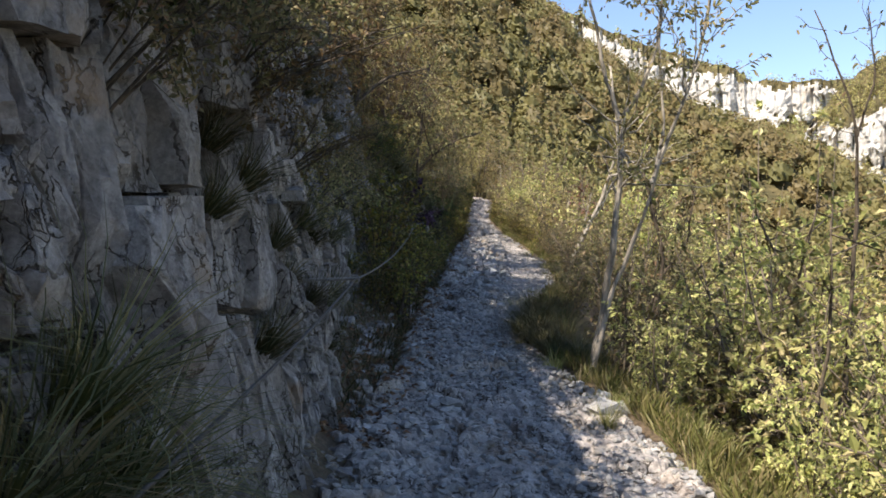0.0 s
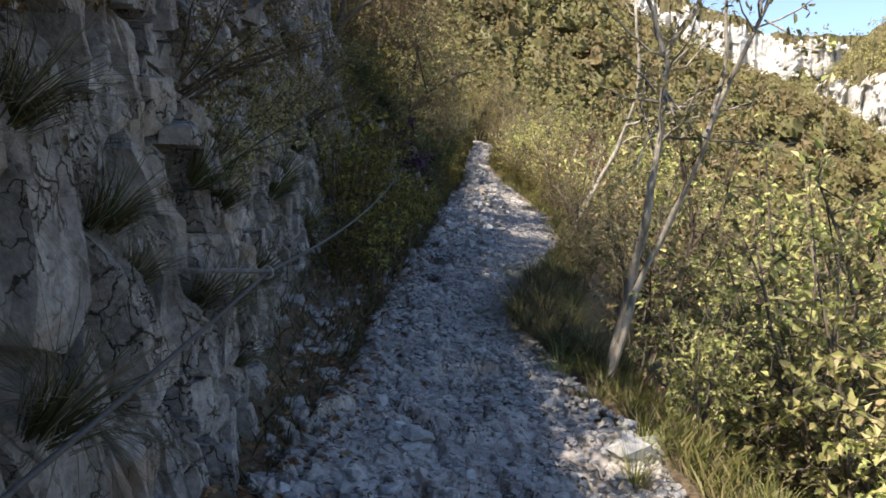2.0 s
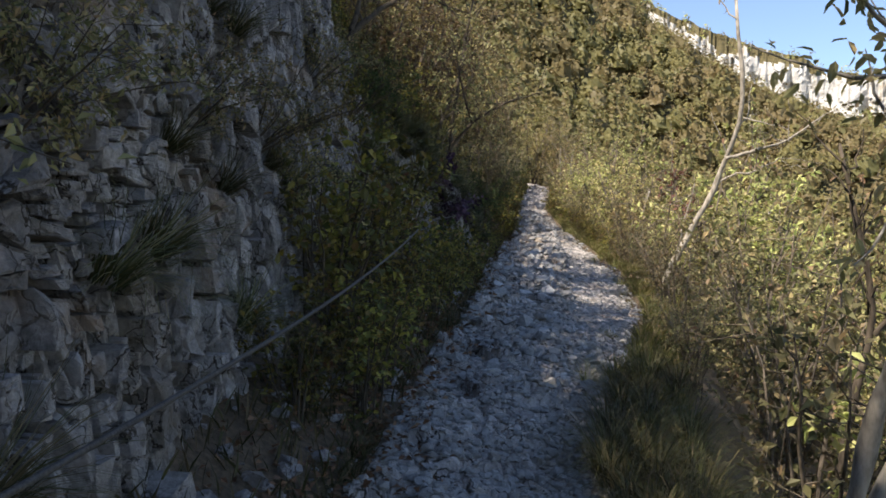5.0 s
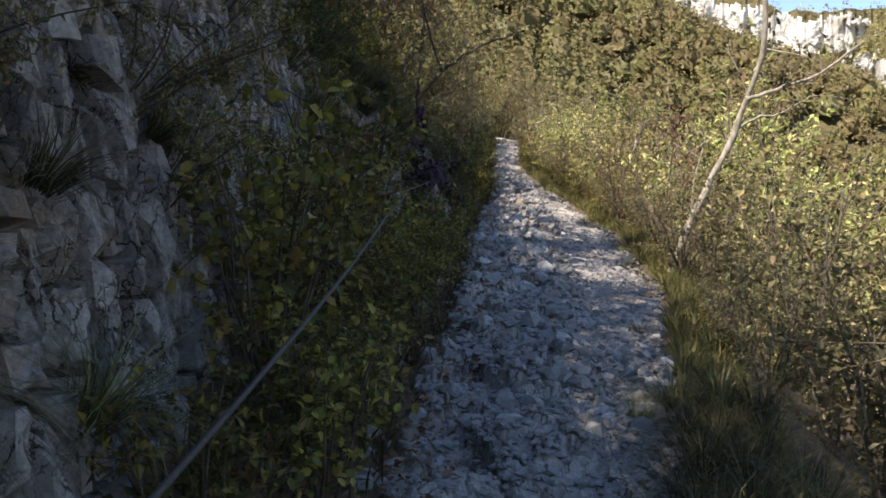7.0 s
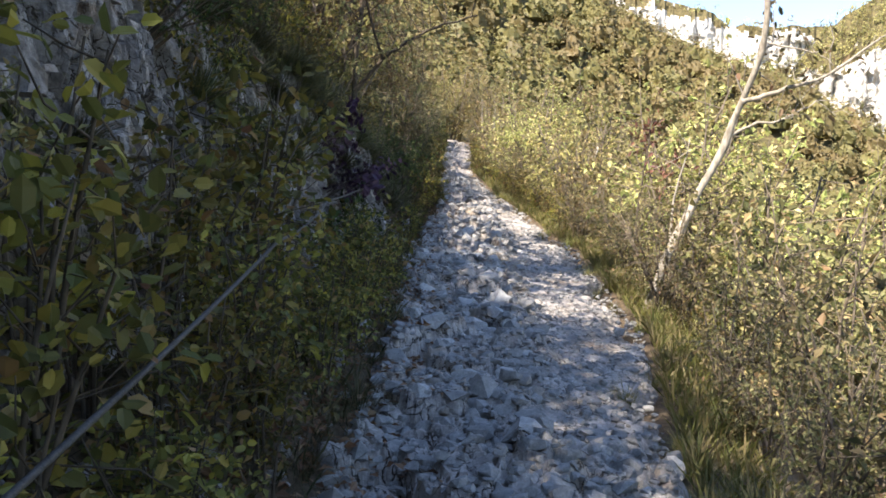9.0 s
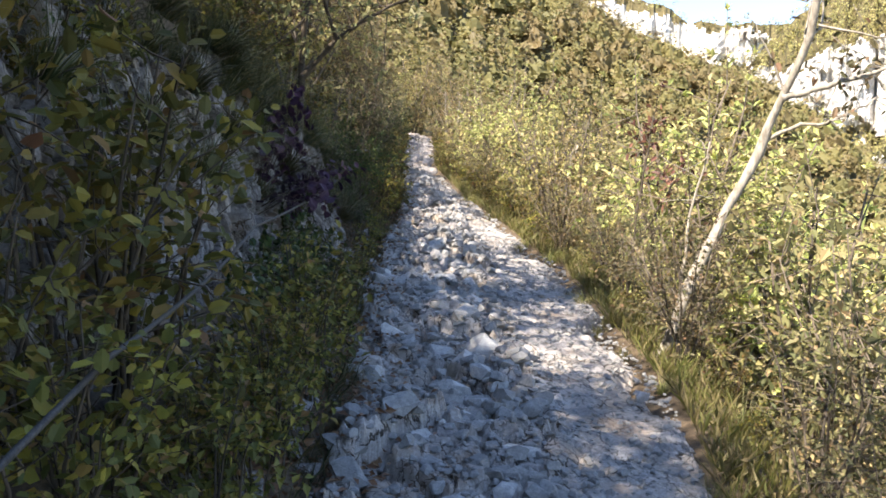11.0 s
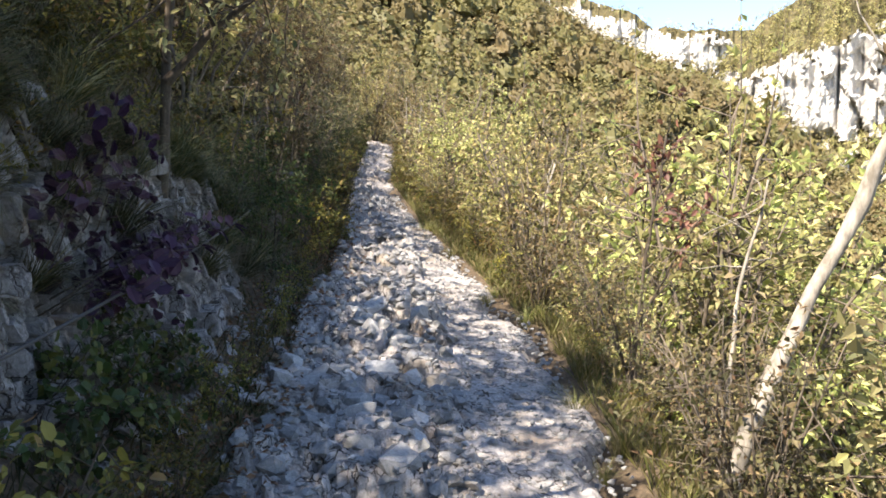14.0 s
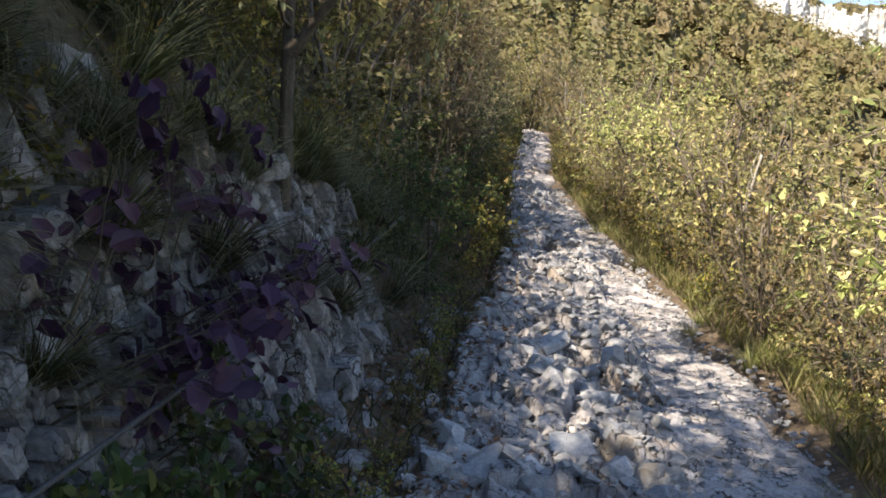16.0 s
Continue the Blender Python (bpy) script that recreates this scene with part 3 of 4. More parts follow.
def far_crowns(name, spots, size, clumps, mats, rng, rel, bodies=True):
    """Distant woods: uneven crowns of many leaf clumps with gaps."""
    half = rng.random(len(spots)) < 0.5
    for k, mat in enumerate(mats):
        sel = half if k == 0 else ~half
        s, z = spots[sel], size[sel]
        b = Build()
        cnt = len(s)
        d = rng.normal(size=(cnt, clumps, 3))
        d /= np.linalg.norm(d, axis=2)[..., None]
        d[..., 2] = np.abs(d[..., 2]) * 1.25 - 0.3
        tangent = rng.normal(size=d.shape)
        tangent -= d * np.sum(tangent * d, axis=2)[..., None] / (np.sum(d * d, axis=2)[..., None] + 1e-6)
        rad = (rng.uniform(0.5, 1.15, (cnt, clumps, 1)) + 0.18 * np.sin(d[..., :1] * 5 + d[..., 1:2] * 4 + rng.uniform(0, 6, (cnt, 1, 1)))) * (0.8 + 0.4 * rng.random((cnt, 1, 1)))
        p = s[:, None, :] + d * rad * z[:, None, None] * np.array([1, 1, 1.5]) + np.array([0, 0, 0.6]) * z[:, None, None]
        b.leaves(p.reshape(-1, 3), tangent.reshape(-1, 3), np.repeat(z * rel, clumps) * rng.uniform(0.6, 1.4, cnt * clumps), 0.8, rng, facing=(0.55 * d + np.array([-0.25, -0.2, 0.5])).reshape(-1, 3))
        k1, k2 = 11, 6
        u, w = np.meshgrid(np.arange(k1) * 2 * math.pi / k1, np.linspace(0.06, 1.85, k2), indexing="ij")
        shell = np.stack([np.cos(u) * np.sin(w), np.sin(u) * np.sin(w), np.cos(w)], -1).reshape(-1, 3)
        lump = rng.uniform(0.38, 0.9, (cnt, len(shell), 1))
        core = s[:, None, :] + shell[None] * lump * z[:, None, None] * np.array([0.92, 0.92, 1.3]) + np.array([0, 0, 0.5]) * z[:, None, None]
        ua, wa = np.meshgrid(np.arange(k1), np.arange(k2 - 1), indexing="ij")
        ua, wa = ua.ravel(), wa.ravel()
        q = np.stack([ua * k2 + wa, ua * k2 + wa + 1, ((ua + 1) % k1) * k2 + wa + 1, ((ua + 1) % k1) * k2 + wa], 1)
        tri = np.concatenate([q[:, [0, 1, 2]], q[:, [0, 2, 3]]])
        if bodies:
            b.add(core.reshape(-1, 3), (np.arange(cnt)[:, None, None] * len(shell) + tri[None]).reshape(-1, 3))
        ob = new(name, b.mesh(name, mat))
        tone = ob.data.attributes.new("tone", "FLOAT", "POINT")
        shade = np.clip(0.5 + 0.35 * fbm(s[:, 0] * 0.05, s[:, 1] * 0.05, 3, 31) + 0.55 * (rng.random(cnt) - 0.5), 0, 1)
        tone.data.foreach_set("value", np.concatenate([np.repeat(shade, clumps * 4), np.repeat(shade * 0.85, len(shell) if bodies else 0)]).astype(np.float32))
        tagged(ob, "distant autumn woodland of olive and brown crowns", "woodland", kind="stuff")


mountain("mountain_head", "pale limestone cliffs at the valley head with wooded ledges", 4, 34,
         knots((4, 19.5), (9, 17.0), (13.8, 14.7), (16.5, 13.7), (19.5, 12.9), (20.5, 12.0), (25.4, 11.5), (34, 11.5)),
         [(knots((4, 18.6), (9, 16.6), (13.8, 14.3), (19.5, 12.4), (20.5, 11.6), (25, 11.0), (34, 10.6)), knots((4, 14), (10, 11.5), (18, 9.2), (24, 9.0), (34, 9.5)))],
         300, 110, 3600, (FAR_GREEN, FAR_BROWN))
mountain("mountain_side", "wooded mountainside with broad pale limestone cliff bands", 23.4, 58,
         knots((23.4, 7.6), (24.6, 9.4), (25.7, 10.7), (27.2, 11.9), (30.5, 13.7), (40, 17.5), (60, 21), (100, 22)),
         [(knots((23, 8.6), (24.2, 9.0), (27.3, 9.3), (30.3, 10.2), (34.7, 11.3), (45, 13), (100, 15)), knots((23, 9.0), (24.1, 7.6), (26.6, 6.3), (30.4, 4.2), (36, 4.6), (100, 6))),
          (knots((29, 1.0), (31.6, 2.9), (36, 4.1), (60, 4), (100, 4)), knots((29, 1.4), (31.6, 2.0), (36, 3.0), (60, 2.6), (100, 2)))],
         170, 140, 8500, (FAR_GREEN, FAR_BROWN))

# ---- woods on the near spur ----
rng = np.random.default_rng(21)


def spaced(x, y, size, gap):
    """Thins out crowns that stand too close to one another."""
    keep = []
    order = np.argsort(-size)
    for k in order:
        if not keep or np.all((x[keep] - x[k]) ** 2 + (y[keep] - y[k]) ** 2 > (gap * (size[keep] + size[k])) ** 2):
            keep.append(k)
    return np.array(keep)


count = 7000
az = np.radians(-25 + 68 * rng.random(count))
rad = np.exp(rng.uniform(np.log(44), np.log(153), count))
sx, sy = rad * np.sin(az), 8 + rad * np.cos(az)
size = rng.uniform(0.8, 2.1, count)
clear = (np.abs(sx - 1.5) > 4.5) | (sy > 62)
sx, sy, size = sx[clear], sy[clear], size[clear]
keep = spaced(sx, sy, size, 0.27)[:2400]
sx, sy, size = sx[keep], sy[keep], size[keep]
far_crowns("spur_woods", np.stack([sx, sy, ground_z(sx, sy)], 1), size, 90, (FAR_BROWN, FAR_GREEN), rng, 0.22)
count = 2600
sy = rng.uniform(3, 66, count)
sx = right_x(sy) + 6.0 + 34 * rng.random(count) ** 1.2
size = rng.uniform(1.0, 2.3, count)
keep = spaced(sx, sy, size, 0.45)[:300]
sx, sy, size = sx[keep], sy[keep], size[keep]
far_crowns("slope_woods", np.stack([sx, sy, ground_z(sx, sy)], 1), size, 220, (FAR_BROWN, FAR_GREEN), rng, 0.1)

# ---- plants ----


def shrub(name, label, seed, leaf, wood, height=2.2, stems=8, twigs=12, per=26, length=0.06, width=0.55, lean=0.55, fine=False):
    """A shrub: bent stems, twigs, leaves. Stands at the origin."""
    rng = np.random.default_rng(seed)
    w, l = Build(), Build()
    seg = 3 if fine else 2
    base, way = [], []
    for _ in range(stems):
        turn = rng.uniform(0, 2 * math.pi)
        out = np.array([math.cos(turn), math.sin(turn), 0])
        t = np.linspace(0, 1, 6)[:, None]
        H = height * rng.uniform(0.6, 1.0)
        reach = H * lean * rng.uniform(0.3, 1.0)
        p = out * 0.12 * rng.random() + out * reach * t ** 1.3 + np.array([0, 0, 1]) * H * t + np.cumsum(rng.normal(size=(6, 3)) * 0.03 * height / 2, 0)
        p[0, 2] = -0.15
        r0 = 0.010 * height * rng.uniform(0.6, 1.2)
        w.tube(p, np.linspace(r0, r0 * 0.25, 6), 5)
        for _ in range(twigs):
            u = rng.uniform(0.12, 1.0) * 4.99
            i = int(u)
            s = p[i] + (p[i + 1] - p[i]) * (u - i)
            d = out * rng.uniform(0.0, 0.8) + rng.normal(size=3) * 0.65 + np.array([0, 0, 0.35])
            d /= np.linalg.norm(d)
            L = height * rng.uniform(0.14, 0.34)
            q = s + d * L * np.linspace(0, 1, seg)[:, None] + np.array([0, 0, -0.10]) * L * (np.linspace(0, 1, seg)[:, None] ** 2) + np.cumsum(rng.normal(size=(seg, 3)) * 0.02, 0)
            q[0] = s
            w.tube(q, np.linspace(r0 * 0.3, 0.0018, seg), 3)
            k = (np.array([0.35, 0.7, 1.0])[rng.integers(0, 3, per)] + rng.normal(size=per) * 0.05).clip(0.1, 1.0)[:, None] * (seg - 1.01)
            j = k.astype(int).ravel()
            base.append(q[j] + (q[j + 1] - q[j]) * (k - j[:, None]) + rng.normal(size=(per, 3)) * 0.022)
            way.append(d * 0.5 + rng.normal(size=(per, 3)) * 0.6 + np.array([0, 0, -0.1]))
    base, way = np.concatenate(base), np.concatenate(way)
    base[:, 2] = np.maximum(base[:, 2], 0.03)
    l.leaves(base, way, length * rng.uniform(0.6, 1.35, len(base)), width, rng, fine=fine)
    ob = tagged(new(name), label, "shrub")
    part("branchwork", w.mesh("branchwork", wood, shade=True), ob)
    part("foliage", l.mesh("foliage", leaf), ob)
    return ob


FIRST = {}


def place(kind, x, y, z=None, scale=1.0, turn=None, tip=(0, 0), group="scrub beside the path"):
    """Plants a copy of the given kind; the first one is the model itself."""
    turn = RNG.uniform(0, 360) if turn is None else turn
    z = float(ground_z(x, y)) if z is None else z
    m = pose(x, y, z, tip[0], tip[1], turn)
    if kind not in FIRST:
        ob = KINDS[kind]()
        ob.matrix_basis = m
        FIRST[kind] = ob
    else:
        ob = copy_thing(FIRST[kind], m)
    ob.scale = (scale, scale, scale)
    return tagged(ob, group=group)


def grass(name, label, seed, mat, blades=150, length=0.45, droop=1.0):
    rng = np.random.default_rng(seed)
    b = Build()
    turn = rng.uniform(0, 2 * math.pi, blades)
    out = np.stack([np.cos(turn), np.sin(turn), np.zeros(blades)], 1)
    side = np.stack([-np.sin(turn), np.cos(turn), np.zeros(blades)], 1)
    L = length * rng.uniform(0.5, 1.2, blades)
    root = out * rng.uniform(0, 0.09, blades)[:, None]
    bend = rng.uniform(0.35, 1.1, blades) * droop
    rows = []
    for t in (0, 0.35, 0.7, 1.0):
        reach = L * (0.25 * t + 0.75 * bend * t * t) * 0.8
        rise = L * (t - 0.62 * bend * t * t)
        c = root + out * reach[:, None] + np.array([0, 0, 1.0]) * rise[:, None] + rng.normal(size=(blades, 3)) * 0.004
        wdt = 0.0032 * (1 - 0.85 * t)
        rows += [c - side * wdt, c + side * wdt]
    v = np.stack(rows, 1).reshape(-1, 3)
    i = np.arange(blades)[:, None] * 8
    tri = np.concatenate([i + np.array([[a, a + 1, a + 3]]) for a in (0, 2, 4)] + [i + np.array([[a, a + 3, a + 2]]) for a in (0, 2, 4)])
    b.add(v, tri)
    ob = new(name, b.mesh(name, mat))
    return tagged(ob, label, "grass")


KINDS = {
    "green_a": lambda: shrub("shrub", "leafy yellow-green shrub on the sunny slope below the path", 1, GREEN, TWIG, 2.2, 8, 12, 16, 0.092, 0.5),
    "green_b": lambda: shrub("shrub", "leafy yellow-green shrub on the sunny slope below the path", 2, GREEN, TWIG, 2.5, 8, 12, 16, 0.095, 0.45),
    "olive_a": lambda: shrub("shrub", "olive-green shrub with thin grey stems", 3, OLIVE, TWIG, 2.3, 8, 12, 15, 0.082),
    "olive_b": lambda: shrub("shrub", "thin olive shrub with many bare twigs", 4, OLIVE, TWIG, 2.3, 9, 13, 10, 0.075),
    "gold_a": lambda: shrub("shrub", "golden-yellow autumn shrub beside the path", 5, GOLD, TWIG, 2.4, 8, 12, 15, 0.082),
    "rust_a": lambda: shrub("shrub", "rusty brown autumn shrub on the shaded hillside", 6, RUST, DARK_BARK, 2.3, 9, 13, 20, 0.058),
    "rust_b": lambda: shrub("shrub", "half-bare brown autumn shrub with tangled twigs", 7, RUST, DARK_BARK, 2.6, 9, 15, 10, 0.06),
    "dark_a": lambda: shrub("shrub", "dark green shrub in the shade of the hillside", 8, DEEP, DARK_BARK, 1.8, 9, 12, 24, 0.05),
    "tall_gold": lambda: shrub("tall_shrub", "tall yellow autumn bush overhanging the path edge", 21, GOLD, TWIG, 3.6, 7, 22, 14, 0.092, 0.55, 0.45),
    "tall_olive": lambda: shrub("tall_shrub", "tall olive-green bush beside the path", 22, OLIVE, TWIG, 3.7, 7, 22, 14, 0.092, 0.55, 0.45),
    "tall_green": lambda: shrub("tall_shrub", "tall yellow-green bush beside the path", 23, GREEN, TWIG, 3.4, 7, 22, 15, 0.095, 0.55, 0.45),
    "far_gold": lambda: shrub("shrub", "golden-yellow autumn shrub further along the path", 9, GOLD, TWIG, 2.6, 8, 8, 17, 0.10),
    "far_olive": lambda: shrub("shrub", "olive-green shrub further along the path", 10, OLIVE, TWIG, 2.6, 8, 8, 17, 0.10),
    "far_rust": lambda: shrub("shrub", "brown autumn shrub further up the hillside", 11, RUST, DARK_BARK, 2.8, 8, 9, 16, 0.10),
    "shade_tree": lambda: shrub("hillside_tree", "brown and olive autumn tree leaning out over the rock wall", 19, OLIVE, DARK_BARK, 4.6, 4, 26, 26, 0.075, 0.55, 0.35),
    "shade_tree_rust": lambda: shrub("hillside_tree", "half-bare rusty tree leaning out over the rock wall", 20, RUST, DARK_BARK, 4.4, 4, 26, 25, 0.072, 0.55, 0.4),
    "bramble": lambda: shrub("bramble", "low yellowing bramble with broad leaves below the rock", 12, BRAMBLE, DARK_BARK, 0.95, 7, 8, 9, 0.05, 0.7, 0.35, True),
    "bramble_dark": lambda: shrub("bramble", "low dark olive bramble at the foot of the rock", 13, BRAMBLE, DARK_BARK, 0.8, 7, 8, 10, 0.052, 0.65, 0.5),
    "purple": lambda: shrub("smoke_bush", "dark purple-leaved bush growing out of the rock", 14, PURPLE, DARK_BARK, 0.6, 6, 5, 5, 0.08, 0.75, 0.9, True),
    "ivy": lambda: shrub("creeper", "dark green creeper with rounded leaves on the rock", 15, DEEP, DARK_BARK, 0.4, 8, 5, 6, 0.05, 0.85, 1.0, True),
    "sprig": lambda: shrub("shrub", "small dark green shrub rooted in the rock wall", 16, OLIVE, DARK_BARK, 0.55, 9, 10, 16, 0.03, 0.5, 0.8),
    "tuft": lambda: grass("grass_tuft", "sunlit tuft of dry green grass at the path edge", 17, GRASS, 140, 0.42),
    "tuft_shade": lambda: grass("grass_tuft", "drooping tuft of grass on the rock, coloured dull green as in shade", 18, SHADE_GRASS, 170, 0.52, 1.35),
}

# sunny slope below the path
rng = np.random.default_rng(33)
spots = []


def free(x, y, gap):
    for a, b, g in spots:
        if (a - x) ** 2 + (b - y) ** 2 < (gap * 0.5 + g * 0.5) ** 2:
            return False
    spots.append((x, y, gap))
    return True


for _ in range(2600):
    y = rng.uniform(1.0, 46)
    out = 0.5 + 4.2 * rng.random() ** 1.3
    x = float(right_x(y)) + out
    gap = 0.80 + 0.13 * out + 0.018 * y
    if len(spots) >= 100 or (y > 20 and out > 1.6) or (7.6 < y < 11.6 and out < 1.0) or not free(x, y, gap):
        continue
    k = rng.random()
    if y < 7.5:
        kind = "green_a" if k < 0.5 else "green_b" if k < 0.85 else "olive_b"
        s = rng.uniform(0.85, 1.15)
    elif y < 20:
        kind = "olive_a" if k < 0.34 else "olive_b" if k < 0.62 else "green_b" if k < 0.72 else "gold_a" if k < 0.96 else "rust_b"
        s = rng.uniform(0.8, 1.45)
    else:
        kind = "far_gold" if k < 0.5 else "far_olive" if k < 0.85 else "far_rust"
        s = rng.uniform(1.0, 1.6)
    if out > 5.5:
        kind = "far_olive" if k < 0.5 else "far_gold"
    if out < 1.6:
        s *= 0.22 + 0.33 * out
    place(kind, x, y, scale=s, group="shrubs on the slope below the path")

# tall bushes, down the slope and further along
spots = []
for _ in range(2500):
    y = rng.uniform(3.5, 47)
    out = rng.uniform(1.25, 7.5) if y > 17.5 else rng.uniform(2.3, 9.5)
    if len(spots) >= 104 or not free(float(right_x(y)) + out, y, 1.25 + 0.010 * y):
        continue
    k = rng.random()
    if y < 9:
        kind = "tall_green" if k < 0.7 else "tall_olive"
    else:
        kind = "tall_gold" if k < 0.36 else "tall_olive" if k < 0.74 else "tall_green"
    s = rng.uniform(0.75, 1.05) * (0.85 if out < 1.8 else 1.0) * (1 + 0.05 * out) * (0.85 if y < 7 else 1.06 if y > 18 else 1.0)
    place(kind, float(right_x(y)) + out, y, scale=s, group="tall bushes on the slope below the path")

for x, y, kind in ((0.3, 52.0, "tall_olive"), (1.6, 52.5, "tall_gold"), (2.9, 51.5, "tall_olive"), (4.0, 52.5, "tall_green"), (-0.8, 51.0, "tall_olive"), (2.2, 55.0, "tall_gold"), (0.8, 55.0, "tall_green"), (3.6, 49.0, "tall_gold")):
    place(kind, x, y, scale=1.15, group="tall bushes on the slope below the path")

# shaded hillside above the rock


def clearing(x, y):
    """Growth is low on a few strips of the hillside, through which the sun reaches the path."""
    c = y - 0.833 * x
    return 0.78 if 13.3 < c < 15.0 else 0.92 if 17.5 < c < 19.1 else 1.0


spots = []
for _ in range(2600):
    y = rng.uniform(-1, 46)
    out = 0.9 + 8 * rng.random() ** 1.3
    x = float(wall_x(y)) - out
    if y > 19:
        x += 0.75
    gap = 0.75 + 0.07 * out + 0.012 * y
    if len(spots) >= 88 or not free(x, y, gap):
        continue
    k = rng.random()
    if y < 20:
        kind = "rust_a" if k < 0.35 else "rust_b" if k < 0.62 else "olive_a" if k < 0.82 else "dark_a"
    else:
        kind = "far_rust" if k < 0.4 else "far_olive" if k < 0.8 else "far_gold"
    place(kind, x, y, scale=rng.uniform(0.7, 1.1) * (0.75 if out < 1.6 else 1.0) * (0.34 if y < 5.5 else 1.0) * clearing(x, y), tip=(0, 8), group="scrub on the hillside above the path")

# small trees that keep the path in shade
for y in np.arange(-3.0, 46, 1.4):
    for off in (1.7, 3.3):
        yy = y + rng.uniform(-0.4, 0.4)
        x = float(wall_x(yy)) - off - rng.uniform(-0.3, 0.4) - (0.6 if 13 < yy < 18.5 else 0.0)
        if yy - 0.833 * x < 6.3:
            continue
        place("shade_tree" if rng.random() < 0.35 else "shade_tree_rust", x, yy, scale=rng.uniform(0.75, 1.05) * (1.2 if yy < 8.2 else 1.0) * clearing(x, yy) ** 2, tip=(0, 10), group="trees on the hillside above the path")

for x, y in ((-2.2, 14.3), (-3.4, 13.4)):
    place("shade_tree", x, y, scale=rng.uniform(0.9, 1.05), tip=(0, 8), group="trees on the hillside above the path")

# strip between the rock and the path
for y in np.arange(8.8, 14.2, 0.27):
    x = float(left_x(y)) - rng.uniform(0.10, 0.42)
    place("bramble_dark" if rng.random() < 0.75 else "bramble", x, y, scale=rng.uniform(0.5, 0.85), group="brambles below the rock")
for y in np.arange(14.2, 24, 0.55):
    x = float(left_x(y)) - rng.uniform(0.08, 0.25)
    place("bramble_dark", x, y, scale=rng.uniform(0.28, 0.5), group="brambles below the rock")
for y in np.arange(21, 46, 0.7):
    place("bramble_dark", float(left_x(y)) - rng.uniform(0.15, 0.4), y, scale=rng.uniform(0.6, 1.0), group="brambles below the rock")
    place("bramble_dark", float(right_x(y)) + rng.uniform(0.25, 0.5), y, scale=rng.uniform(0.5, 0.9), group="brambles below the rock")
for _ in range(190):
    y = rng.uniform(10.0, 24.0)
    x = float(wall_x(y)) - rng.uniform(0.55, 4.2)
    kind = "tuft_shade" if rng.random() < 0.55 else "bramble_dark"
    place(kind, x, y, scale=rng.uniform(0.9, 1.8) * (1.0 if kind == "tuft_shade" else 0.6), tip=(0, 25), turn=0, group="undergrowth on the hillside")
for y in np.arange(9.9, 13.1, 0.45):
    place("bramble", float(wall_x(y)) + rng.uniform(-0.02, 0.2), y, scale=rng.uniform(0.9, 1.4), group="brambles below the rock")
for y in np.arange(18.3, 44, 0.9):
    place("dark_a" if rng.random() < 0.5 else "olive_a", float(left_x(y)) - 0.55 - 0.3 * rng.random(), y, scale=rng.uniform(0.45, 0.75), group="scrub on the hillside above the path")


def on_wall(y, rise):
    """A place on the rock face: that far along, that high above the path."""
    return float(wall_base(y, rise)) + 0.02, float(y), float(trail_z(y)) + rise


for y, rise, s in ((1.9, 0.85, 1.3), (2.2, 1.0, 1.2), (2.05, 0.5, 1.1), (2.35, 0.75, 1.1), (2.1, 0.7, 1.2), (2.5, 0.5, 0.9), (4.4, 1.25, 0.75), (4.55, 1.05, 0.6), (5.7, 1.2, 0.9), (5.5, 0.8, 0.8), (3.3, 2.2, 1.0), (6.6, 0.7, 0.9), (7.4, 1.1, 0.9), (8.8, 0.7, 0.9),
                   (6.1, 2.3, 0.9), (9.3, 2.2, 0.9), (10.5, 1.7, 0.8), (14.6, 1.2, 1.0), (15.2, 1.4, 1.0), (16.0, 1.3, 1.0), (16.6, 1.1, 1.1), (17.2, 0.9, 1.0), (17.6, 0.7, 1.0), (18.2, 0.8, 1.1), (15.6, 1.0, 0.8),
                   (18.6, 0.5, 1.0), (19.3, 0.5, 1.0), (20.2, 0.4, 1.0), (21.0, 0.4, 1.0), (13.8, 1.4, 1.0), (12.9, 1.6, 1.0), (2.9, 2.6, 1.1), (1.2, 2.5, 1.1), (5.2, 2.5, 1.0), (3.6, 1.7, 0.8)):
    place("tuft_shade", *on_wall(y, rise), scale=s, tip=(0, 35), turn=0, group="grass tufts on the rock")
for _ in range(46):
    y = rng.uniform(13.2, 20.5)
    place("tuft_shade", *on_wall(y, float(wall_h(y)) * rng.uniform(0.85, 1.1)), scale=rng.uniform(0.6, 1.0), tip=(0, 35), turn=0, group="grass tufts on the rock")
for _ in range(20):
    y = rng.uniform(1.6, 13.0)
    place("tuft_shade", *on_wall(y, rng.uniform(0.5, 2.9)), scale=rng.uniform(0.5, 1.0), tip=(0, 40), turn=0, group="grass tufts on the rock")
for y, rise, s in ((2.6, 2.1, 0.42), (3.2, 2.2, 0.5), (3.8, 1.9, 0.4), (4.3, 2.4, 0.45), (2.0, 2.5, 0.5), (5.0, 2.7, 0.5), (9.6, 1.6, 0.3), (12.4, 1.9, 0.45), (10.2, 3.2, 0.4), (5.4, 1.7, 0.3)):
    place("dark_a" if s > 0.4 else "rust_a", *on_wall(y, rise), scale=s, tip=(0, 45), turn=0, group="small shrubs on the rock")
